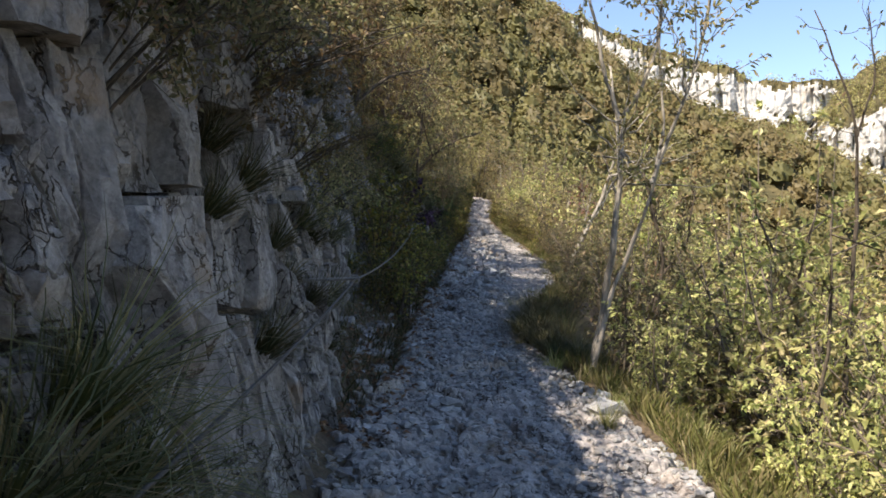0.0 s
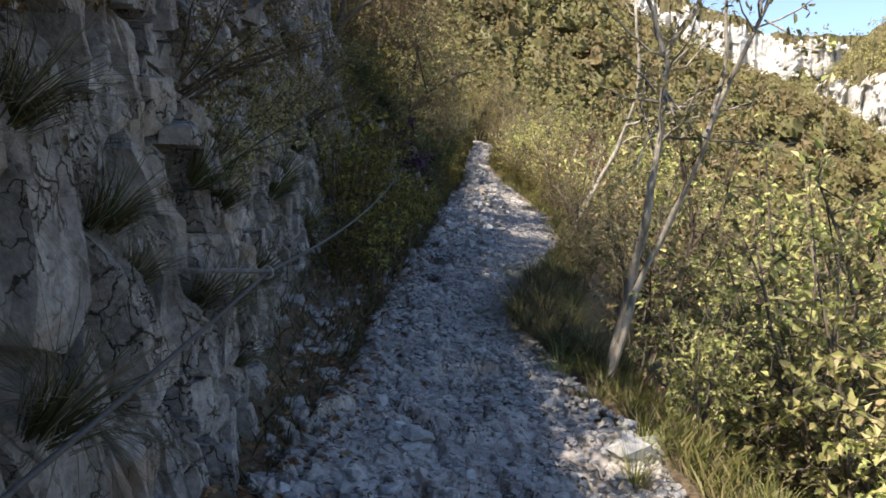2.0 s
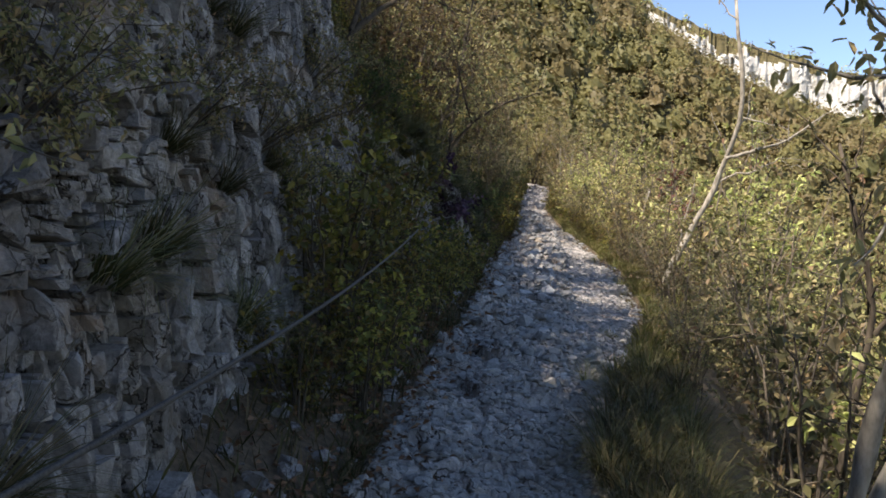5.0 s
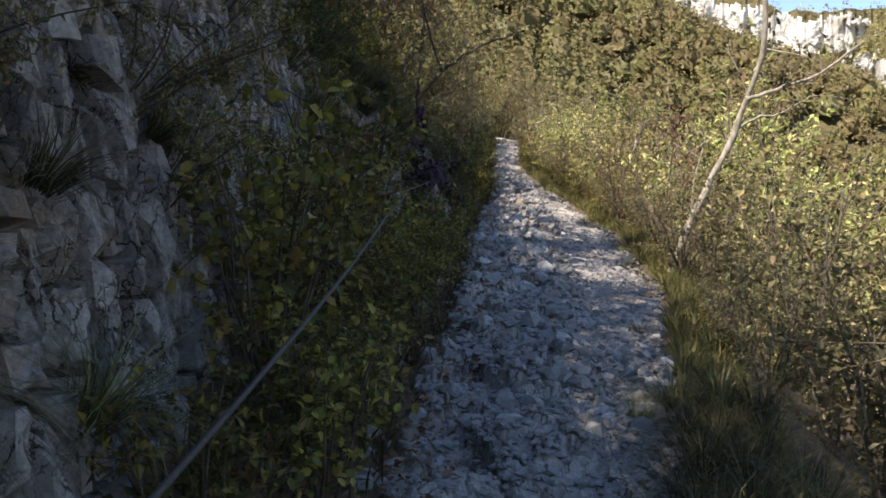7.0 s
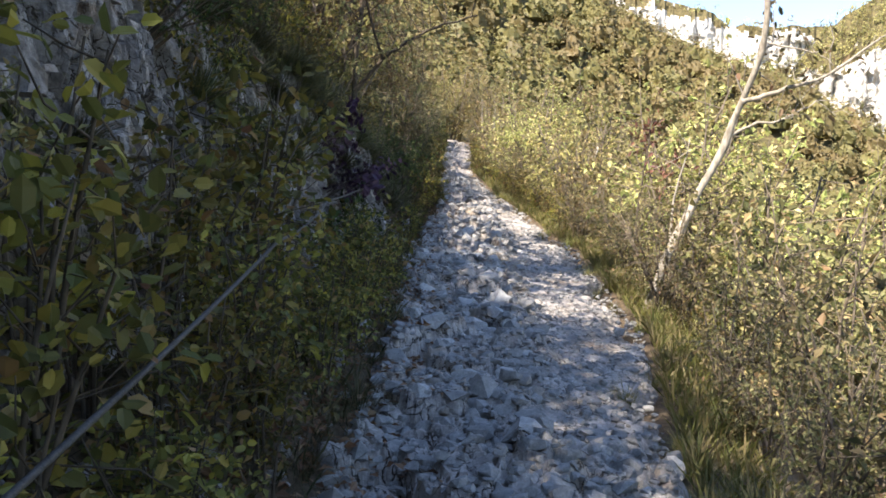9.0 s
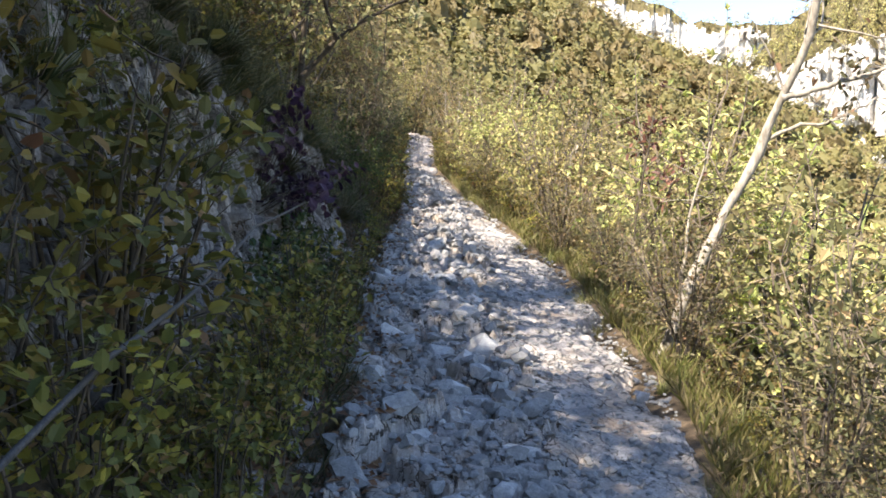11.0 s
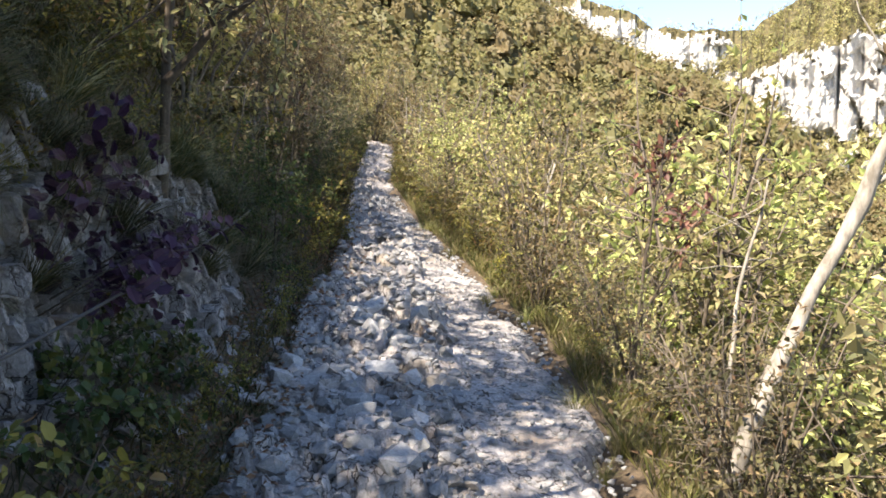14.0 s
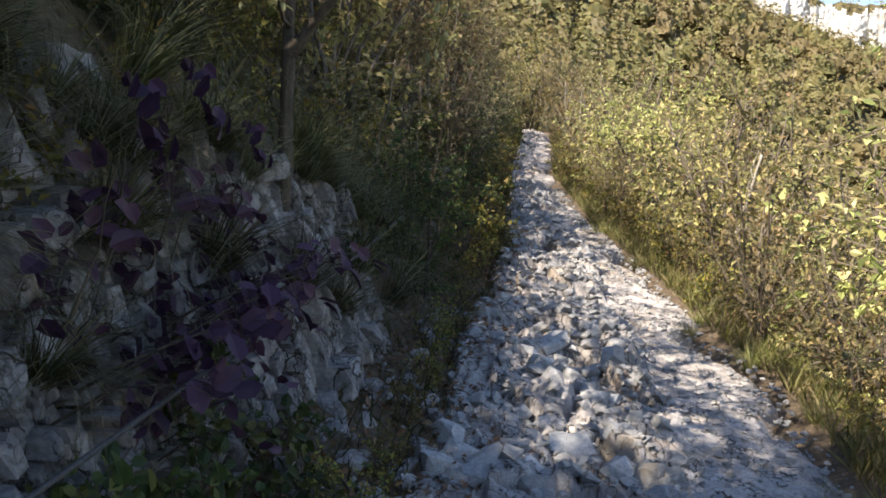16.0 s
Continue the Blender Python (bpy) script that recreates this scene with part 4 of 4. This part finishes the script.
for y, rise, s in ((2.7, 1.9, 1.0), (3.9, 2.1, 1.1), (5.9, 1.4, 0.9), (6.9, 1.6, 0.8), (8.4, 1.7, 0.8), (9.9, 1.3, 0.8), (7.9, 2.4, 1.0), (10.9, 2.1, 0.9), (2.3, 2.6, 1.2), (4.7, 2.4, 1.1)):
    place("sprig", *on_wall(y, rise), scale=s, tip=(0, 40), turn=0, group="small shrubs on the rock")
for y, rise, s in ((15.75, 0.95, 0.9), (16.2, 1.0, 0.9), (16.6, 1.0, 0.7)):
    place("purple", *on_wall(y, rise), scale=s, tip=(0, 52), turn=rng.uniform(-20, 20), group="purple bushes on the rock")
for y, rise, s in ((15.5, 0.55, 1.0), (15.9, 0.4, 0.9), (16.1, 0.7, 0.8), (14.6, 0.5, 1.0), (16.5, 0.35, 0.9), (15.2, 0.25, 1.0), (15.8, 0.15, 0.9)):
    place("ivy", *on_wall(y, rise), scale=s, tip=(0, 50), turn=0, group="creepers on the rock")

# grass along both edges of the path
for y in np.arange(4.6, 26, 0.34):
    x = float(right_x(y)) + (rng.uniform(-0.22, 0.05) if rng.random() < 0.4 else rng.uniform(0.0, 0.5))
    place("tuft", x, y, float(ground_z(x, y)) - 0.03, scale=rng.uniform(0.35, 0.85), group="grass tufts at the path edge")
for y in (8.0, 8.25, 8.5, 8.75, 9.0, 9.25, 9.5, 9.8, 10.1, 10.5, 10.9):
    for o in (0.0, 0.2, 0.42):
        x = float(right_x(y)) + o + rng.uniform(0, 0.1)
        place("tuft_shade", x, y, float(ground_z(x, y)) + 0.02, scale=rng.uniform(0.7, 1.05), group="grass tufts at the path edge")
for y in np.arange(11.4, 30, 0.8):
    x = float(right_x(y)) + rng.uniform(0.35, 0.7)
    place("olive_b" if rng.random() < 0.5 else "bramble_dark", x, y, scale=rng.uniform(0.3, 0.5), group="shrubs on the slope below the path")
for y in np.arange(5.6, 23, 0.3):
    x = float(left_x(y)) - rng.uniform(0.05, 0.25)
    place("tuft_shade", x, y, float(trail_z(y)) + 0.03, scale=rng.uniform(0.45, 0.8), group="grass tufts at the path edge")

# short grass and weeds of the verges, blade by blade


def verge(name, label, x, y, mat, length):
    rng = np.random.default_rng(len(x))
    n = len(x)
    b = Build()
    turn = rng.uniform(0, 2 * math.pi, n)
    lean = rng.uniform(0.2, 0.9, n)
    way = np.stack([np.cos(turn) * lean, np.sin(turn) * lean, np.ones(n)], 1)
    b.leaves(np.stack([x, y, ground_z(x, y) - 0.01], 1), way, length * rng.uniform(0.5, 1.3, n), 0.0055 / length * rng.uniform(0.6, 1.0, (n, 1)), rng, fold=0.01)
    tagged(new(name, b.mesh(name, mat)), label, "grass", kind="stuff")


vy = 4.4 + 42 * rng.random(15000) ** 1.3
verge("grass_verge", "short dry grass along the outer edge of the path", right_x(vy) + 0.1 + 0.45 * rng.random(15000) ** 1.3, vy, GRASS, 0.17)
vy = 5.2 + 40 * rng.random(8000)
verge("grass_verge", "thin grass in a dull shade tone along the foot of the rock", left_x(vy) - 0.02 - 0.6 * rng.random(8000), vy, SHADE_GRASS, 0.14)
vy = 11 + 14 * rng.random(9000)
verge("hillside_grass", "grass in a dull shade tone on the shaded slope above the rock", wall_x(vy) - 0.5 - 4.0 * rng.random(9000), vy, SHADE_GRASS, 0.30)

# ---- trees ----


def bend(points, n=14, wob=0.01, seed=0):
    """A smooth line through a few points."""
    p = np.asarray(points, float)
    t = np.linspace(0, len(p) - 1, n)
    q = np.stack([np.interp(t, np.arange(len(p)), p[:, k]) for k in range(3)], 1)
    for _ in range(2):
        q[1:-1] = 0.25 * q[:-2] + 0.5 * q[1:-1] + 0.25 * q[2:]
    return q + np.random.default_rng(seed).normal(size=q.shape) * wob


def tree(name, label, trunks, bark, leaf, seed, twigs=16, per=14, length=0.08, reach=0.7, leaf_from=0.55, width=0.45):
    """trunks: lists of (points, radius at the foot, radius at the tip)."""
    rng = np.random.default_rng(seed)
    foot = np.asarray(trunks[0][0][0], float)
    ob = tagged(new(name), label, "tree")
    ob.location = foot
    leaves, tw = Build(), Build()
    base, way = [], []
    for k, (pts, r0, r1) in enumerate(trunks):
        q = bend(pts, 16, 0.006, seed + k) - foot
        b = Build()
        rr = np.linspace(r0, r1, 16) * (1 + 0.10 * rng.normal(size=16))
        rr[0] *= 1.2
        b.tube(q, rr, 9)
        part("trunk" if k == 0 or r0 > 0.03 else "limb", b.mesh("trunk", bark, shade=True), ob)
        for _ in range(twigs):
            u = rng.uniform(leaf_from, 1.0) * 14.99
            i = int(u)
            s = q[i] + (q[i + 1] - q[i]) * (u - i)
            d = rng.normal(size=3) * 0.8 + np.array([0, 0, 0.45])
            d /= np.linalg.norm(d)
            L = reach * rng.uniform(0.5, 1.2)
            t = np.linspace(0, 1, 6)[:, None]
            w = s + d * L * t + np.array([0, 0, 0.12]) * L * t * t + np.cumsum(rng.normal(size=(6, 3)) * 0.02, 0)
            tw.tube(w, np.linspace(min(0.011, r1 * 0.7), 0.002, 6), 4)
            k2 = rng.uniform(0.3, 1, per)[:, None] * 4.99
            j = k2.astype(int).ravel()
            base.append(w[j] + (w[j + 1] - w[j]) * (k2 - j[:, None]) + rng.normal(size=(per, 3)) * 0.04)
            way.append(d * 0.4 + rng.normal(size=(per, 3)) * 0.6 + np.array([0, 0, -0.25]))
    base, way = np.concatenate(base), np.concatenate(way)
    leaves.leaves(base, way, length * rng.uniform(0.6, 1.3, len(base)), width, rng, fine=True)
    part("branchwork", tw.mesh("branchwork", bark, shade=True), ob)
    part("crown", leaves.mesh("crown", leaf), ob)
    return ob


tree("ash_tree", "slender pale-barked young ash with two stems at the path edge", [
    ([(1.33, 7.72, 0.80), (1.46, 7.74, 1.47), (1.50, 7.55, 1.9), (1.54, 7.5, 2.45), (1.65, 7.78, 3.05)], 0.034, 0.022),
    ([(1.30, 7.55, 0.80), (1.47, 7.6, 1.5), (1.68, 7.5, 1.9), (1.78, 7.28, 2.45), (1.98, 7.2, 2.95), (2.2, 7.1, 3.6), (2.3, 7.0, 4.6)], 0.025, 0.010),
    ([(1.62, 7.8, 3.03), (1.50, 7.85, 3.4), (1.42, 7.85, 3.9), (1.2, 7.9, 4.9)], 0.024, 0.008),
    ([(1.62, 7.8, 3.03), (1.82, 7.75, 3.35), (1.98, 7.7, 3.8), (2.05, 7.7, 5.0)], 0.024, 0.008),
    ([(1.77, 7.26, 2.4), (1.9, 7.3, 2.9), (1.85, 7.3, 3.6), (1.9, 7.2, 4.3)], 0.016, 0.006)], BARK, OLIVE, 50, 18, 26, 0.062, 0.75, 0.68)
tree("leaning_tree", "pale leaning tree trunk with few branches below the path", [
    ([(2.16, 15.62, 1.4), (2.34, 15.66, 1.9), (2.54, 15.7, 2.28), (2.76, 15.72, 2.7), (2.95, 15.72, 3.1), (3.02, 15.6, 3.4), (3.16, 15.4, 3.85), (3.13, 15.35, 4.4), (3.0, 15.4, 5.4)], 0.046, 0.022),
    ([(3.01, 15.6, 3.37), (3.28, 15.5, 3.44), (3.7, 15.4, 3.58), (4.1, 15.3, 3.9)], 0.026, 0.008),
    ([(2.93, 15.72, 3.05), (3.1, 15.6, 3.17), (3.3, 15.5, 3.18), (3.6, 15.4, 3.36)], 0.018, 0.006)], BARK, OLIVE, 51, 8, 9, 0.075, 0.55, 0.6)
tree("small_tree", "nearly bare dark sapling among the bushes below the path", [
    ([(3.6, 8.0, -0.6), (3.8, 8.0, 1.4), (3.88, 8.0, 2.6), (3.85, 8.0, 3.2), (3.5, 8.0, 4.1)], 0.026, 0.006),
    ([(3.87, 8.0, 2.9), (4.0, 7.9, 3.4), (3.95, 7.9, 4.1)], 0.014, 0.005)], DARK_BARK, OLIVE, 69, 9, 4, 0.06, 0.5, 0.5)
tree("small_tree", "small dark-stemmed tree with sparse leaves below the path", [
    ([(2.5, 10.6, 0.2), (2.55, 10.6, 1.0), (2.75, 10.6, 1.7), (2.62, 10.65, 2.3), (2.5, 10.7, 2.9)], 0.034, 0.012),
    ([(2.72, 10.6, 1.6), (3.0, 10.5, 2.0), (3.1, 10.5, 2.7)], 0.018, 0.006)], DARK_BARK, OLIVE, 52, 14, 12, 0.075, 0.5, 0.5)
tree("small_tree", "small tree with dark red-brown leaves below the path", [
    ([(2.62, 18.2, 0.9), (2.7, 18.2, 1.8), (2.8, 18.18, 2.7), (2.9, 18.15, 3.5)], 0.022, 0.008),
    ([(2.72, 18.2, 2.0), (2.95, 18.1, 2.5), (3.15, 18.0, 2.9)], 0.012, 0.005)], DARK_BARK, MAROON, 68, 9, 8, 0.085, 0.35, 0.75)
tree("small_tree", "thin grey sapling among the scrub below the path", [
    ([(2.55, 16.4, 1.2), (2.58, 16.4, 1.8), (2.66, 16.4, 2.5), (2.8, 16.4, 3.1)], 0.018, 0.006)], BARK, OLIVE, 53, 8, 6, 0.06, 0.4, 0.3)
tree("small_tree", "dark thin tree on the shaded hillside above the rock", [
    ([(-0.72, 17.5, 2.6), (-0.68, 17.5, 3.4), (-0.66, 17.5, 4.1), (-0.55, 17.5, 5.0), (-0.4, 17.6, 6.0)], 0.038, 0.016),
    ([(-0.67, 17.5, 3.7), (-0.35, 17.35, 4.02), (0.1, 17.2, 4.3), (0.7, 17.2, 4.5)], 0.028, 0.009),
    ([(-0.35, 17.35, 4.02), (-0.5, 17.0, 4.5), (-0.6, 16.7, 5.0)], 0.018, 0.006)], DARK_BARK, OLIVE, 54, 20, 18, 0.07, 0.9, 0.4)
tree("small_tree", "dark thin tree reaching over the path from the rock", [
    ([(-1.7, 13.4, 3.8), (-1.5, 13.6, 4.4), (-1.0, 13.9, 4.9), (-0.3, 14.2, 5.1)], 0.045, 0.012),
    ([(-1.5, 13.6, 4.4), (-1.4, 13.9, 5.2), (-1.1, 14.2, 6.0)], 0.03, 0.01)], DARK_BARK, OLIVE, 55, 12, 6, 0.05, 0.7, 0.4)
for x, y, dx, h, s in ((2.75, 39.5, 0.1, 2.6, 56), (2.5, 41.0, -0.05, 2.4, 57), (3.6, 27.0, 0.9, 2.6, 58), (2.9, 23.5, 0.5, 2.2, 59), (4.3, 20.5, 0.8, 3.0, 60)):
    z = float(ground_z(x, y)) - 0.2
    tree("small_tree", "slender pale tree stem among the scrub beside the path", [
        ([(x, y, z), (x + 0.3 * dx, y, z + h * 0.4), (x + dx, y, z + h)], 0.035, 0.014)], BARK, GOLD, s, 14, 14, 0.09, 0.7, 0.5)
for x, y, s in ((-2.6, 9.0, 61), (-2.4, 5.0, 62), (-2.6, 0.4, 63), (-3.2, 12.5, 64), (-2.6, 16.5, 65), (-2.0, 22.0, 66), (-3.4, 7.0, 67)):
    z = float(ground_z(x, y)) - 0.2
    tree("small_tree", "half-bare brown tree on the shaded hillside", [
        ([(x, y, z), (x + 0.2, y + 0.1, z + 1.2), (x + 0.5, y + 0.2, z + 2.4), (x + 0.9, y + 0.3, z + 3.4)], 0.05, 0.014),
        ([(x + 0.2, y + 0.1, z + 1.2), (x + 0.9, y + 0.4, z + 1.9), (x + 1.4, y + 0.6, z + 2.3)], 0.025, 0.008)], DARK_BARK, RUST, s, 22, 16, 0.07, 1.0, 0.3)

# ---- hand cable and its pins ----
ANCHORS = [(-0.66, -0.6, 1.05), (-0.49, 5.06, 1.645), (-0.47, 11.48, 2.24), (-0.58, 14.1, 2.42), (-0.18, 21.67, 3.28), (0.2, 30.0, 4.3)]
for a, b in zip(ANCHORS[:-1], ANCHORS[1:]):
    t = np.linspace(0, 1, 24)[:, None]
    line = np.asarray(a) * (1 - t) + np.asarray(b) * t - np.array([0, 0, 0.10]) * 4 * t * (1 - t) * (np.linalg.norm(np.subtract(b, a)) / 7)
    c = Build()
    c.tube(line, np.full(24, 0.007), 8)
    tagged(new("hand_cable", c.mesh("hand_cable", CORD, shade=True)), "grey steel hand cable strung along the rock wall", "cable", "lengths of hand cable")
for x, y, z in (ANCHORS[0], ANCHORS[1], ANCHORS[4], ANCHORS[5]):
    wx = float(wall_x(y)) - 0.55
    ob = tagged(new("anchor_pin"), "weathered steel pin holding the hand cable off the rock", "anchor pin", "cable anchor pins")
    ob.location = (x, y, z)
    b = Build()
    b.tube([(0.012, 0, 0.004), (-0.2, 0, 0.0), (wx - x, 0, -0.02)], [0.0095, 0.0095, 0.0095], 8)
    part("rod", b.mesh("rod", STEEL, shade=True), ob)
    b = Build()
    ang = np.linspace(0, 2 * math.pi, 15)
    b.tube(np.stack([0.022 * np.cos(ang), 0 * ang, 0.022 * np.sin(ang)], 1), np.full(15, 0.005), 6)
    part("ring", b.mesh("ring", STEEL, shade=True), ob)

# ---- stones ----


def chunk(seed, flat=0.7, points=13):
    """An angular stone: the hull of a few points on a squashed ball."""
    rng = np.random.default_rng(seed)
    bm = bmesh.new()
    for _ in range(points):
        d = rng.normal(size=3)
        d *= rng.uniform(0.42, 0.55) / np.linalg.norm(d)
        bm.verts.new((d[0] * rng.uniform(0.9, 1.2), d[1], d[2] * flat))
    out = bmesh.ops.convex_hull(bm, input=bm.verts)
    for g in list(out["geom_interior"]) + list(out["geom_unused"]):
        if isinstance(g, bmesh.types.BMVert) and g.is_valid:
            bm.verts.remove(g)
    bmesh.ops.triangulate(bm, faces=bm.faces)
    me = bpy.data.meshes.new("stone")
    bm.to_mesh(me)
    bm.free()
    me.materials.append(STONE)
    return me


CHUNKS = [chunk(s, 0.55 + 0.05 * (s % 5), 12 + s % 6) for s in range(10)]


def stone(x, y, size, parent=trail, sink=0.3):
    z = float(trail_surface(np.array(x), np.array(y)))
    ob = new("stone", CHUNKS[RNG.integers(10)])
    ob.parent = parent
    ob.matrix_basis = pose(x, y, z + size * (0.3 - sink) * 0.7, RNG.uniform(-25, 25), RNG.uniform(-25, 25), RNG.uniform(0, 360)) @ Matrix.Diagonal((size * RNG.uniform(0.8, 1.3), size, size, 1))
    return ob


stone(0.06, 6.14, 0.17, sink=0.05)
stone(1.17, 6.3, 0.36)
stone(1.32, 6.5, 0.25)
stone(0.35, 17.27, 0.34)
stone(0.06, 17.2, 0.17, sink=0.05)
rng = np.random.default_rng(90)
for _ in range(285):
    y = 4.6 + 15 * rng.random() ** 0.9
    s = rng.random()
    if y > 12 and s > 0.55 and rng.random() < 0.85:
        s *= 0.5
    x = float(left_x(y) + (right_x(y) - left_x(y)) * (s * 1.06 - 0.03))
    stone(x, y, (0.06 if y > 10 else 0.04) + (0.22 if y > 11.5 and s < 0.6 else 0.10) * rng.random() ** 2.0)

# rubble and grit, too small and many to count
rng = np.random.default_rng(91)
rubble = Build()
n = 20000
y = 4.3 + 24 * rng.random(n) ** 1.35
s = rng.random(n)
s = np.where((y > 12) & (s > 0.6) & (rng.random(n) < 0.3), s * 0.6, s)
x = left_x(y) + (right_x(y) - left_x(y)) * (s * 1.08 - 0.06)
keep = (y > 6.6) | (rng.random(n) < 0.4)
x, y, s = x[keep], y[keep], s[keep]
n = len(x)
z = trail_surface(x, y)
size = 0.016 + 0.05 * rng.random(n) ** 2.0
size = np.where((np.arange(n) < 4200) & ((y < 12) | (s < 0.6)), 0.04 + np.where(y < 10.5, 0.045, 0.11) * rng.random(n) ** 1.6, size)
for k, me in enumerate(CHUNKS[:6]):
    sel = np.flatnonzero(np.arange(n) % 6 == k)
    v = np.array([tuple(q.co) for q in me.vertices])
    f = np.array([tuple(p.vertices) for p in me.polygons])
    a = rng.uniform(0, 2 * math.pi, len(sel))
    c, sn = np.cos(a)[:, None], np.sin(a)[:, None]
    vx = (v[None, :, 0] * c - v[None, :, 1] * sn) * size[sel][:, None] + x[sel][:, None]
    vy = (v[None, :, 0] * sn + v[None, :, 1] * c) * size[sel][:, None] + y[sel][:, None]
    vz = v[None, :, 2] * size[sel][:, None] + (z[sel] + size[sel] * 0.12)[:, None]
    tri = (np.arange(len(sel))[:, None, None] * len(v) + f[None]).reshape(-1, 3)
    rubble.add(np.stack([vx, vy, vz], -1).reshape(-1, 3), tri)
tagged(new("rubble", rubble.mesh("rubble", STONE)), "loose pale limestone rubble and grit on the path", "rubble", kind="stuff")

# scree at the foot of the rock
scree = Build()
n = 620
y = rng.uniform(4.2, 20, n)
x = wall_x(y) + 0.02 + (left_x(y) - wall_x(y)) * rng.random(n)
size = 0.03 + 0.13 * rng.random(n) ** 2.2
for k in range(n):
    me = CHUNKS[k % 10]
    v = np.array([tuple(q.co) for q in me.vertices])
    c, sn = math.cos(k), math.sin(k)
    v = v @ np.array([[c, sn, 0], [-sn, c, 0], [0, 0, 1]]) * size[k]
    scree.add(v + np.array([x[k], y[k], float(ground_z(x[k], y[k])) + size[k] * 0.12]), np.array([tuple(p.vertices) for p in me.polygons]))
tagged(new("scree", scree.mesh("scree", WALL_ROCK)), "small fallen grey stones at the foot of the rock wall", "stones", kind="stuff")

# fallen leaves along the inner edge
n = 6500
y = rng.uniform(5, 24, n)
x = left_x(y) + rng.normal(size=n) * 0.2 - 0.14
fallen = Build()
fallen.leaves(np.stack([x, y, np.maximum(trail_surface(x, y), ground_z(x, y)) + 0.015], 1), rng.normal(size=(n, 3)) * np.array([1, 1, 0.25]), 0.05 * rng.uniform(0.6, 1.3, n), 0.6, rng)
tagged(new("fallen_leaves", fallen.mesh("fallen_leaves", LITTER)), "brown fallen leaves scattered along the path edge", "fallen leaves", kind="stuff")
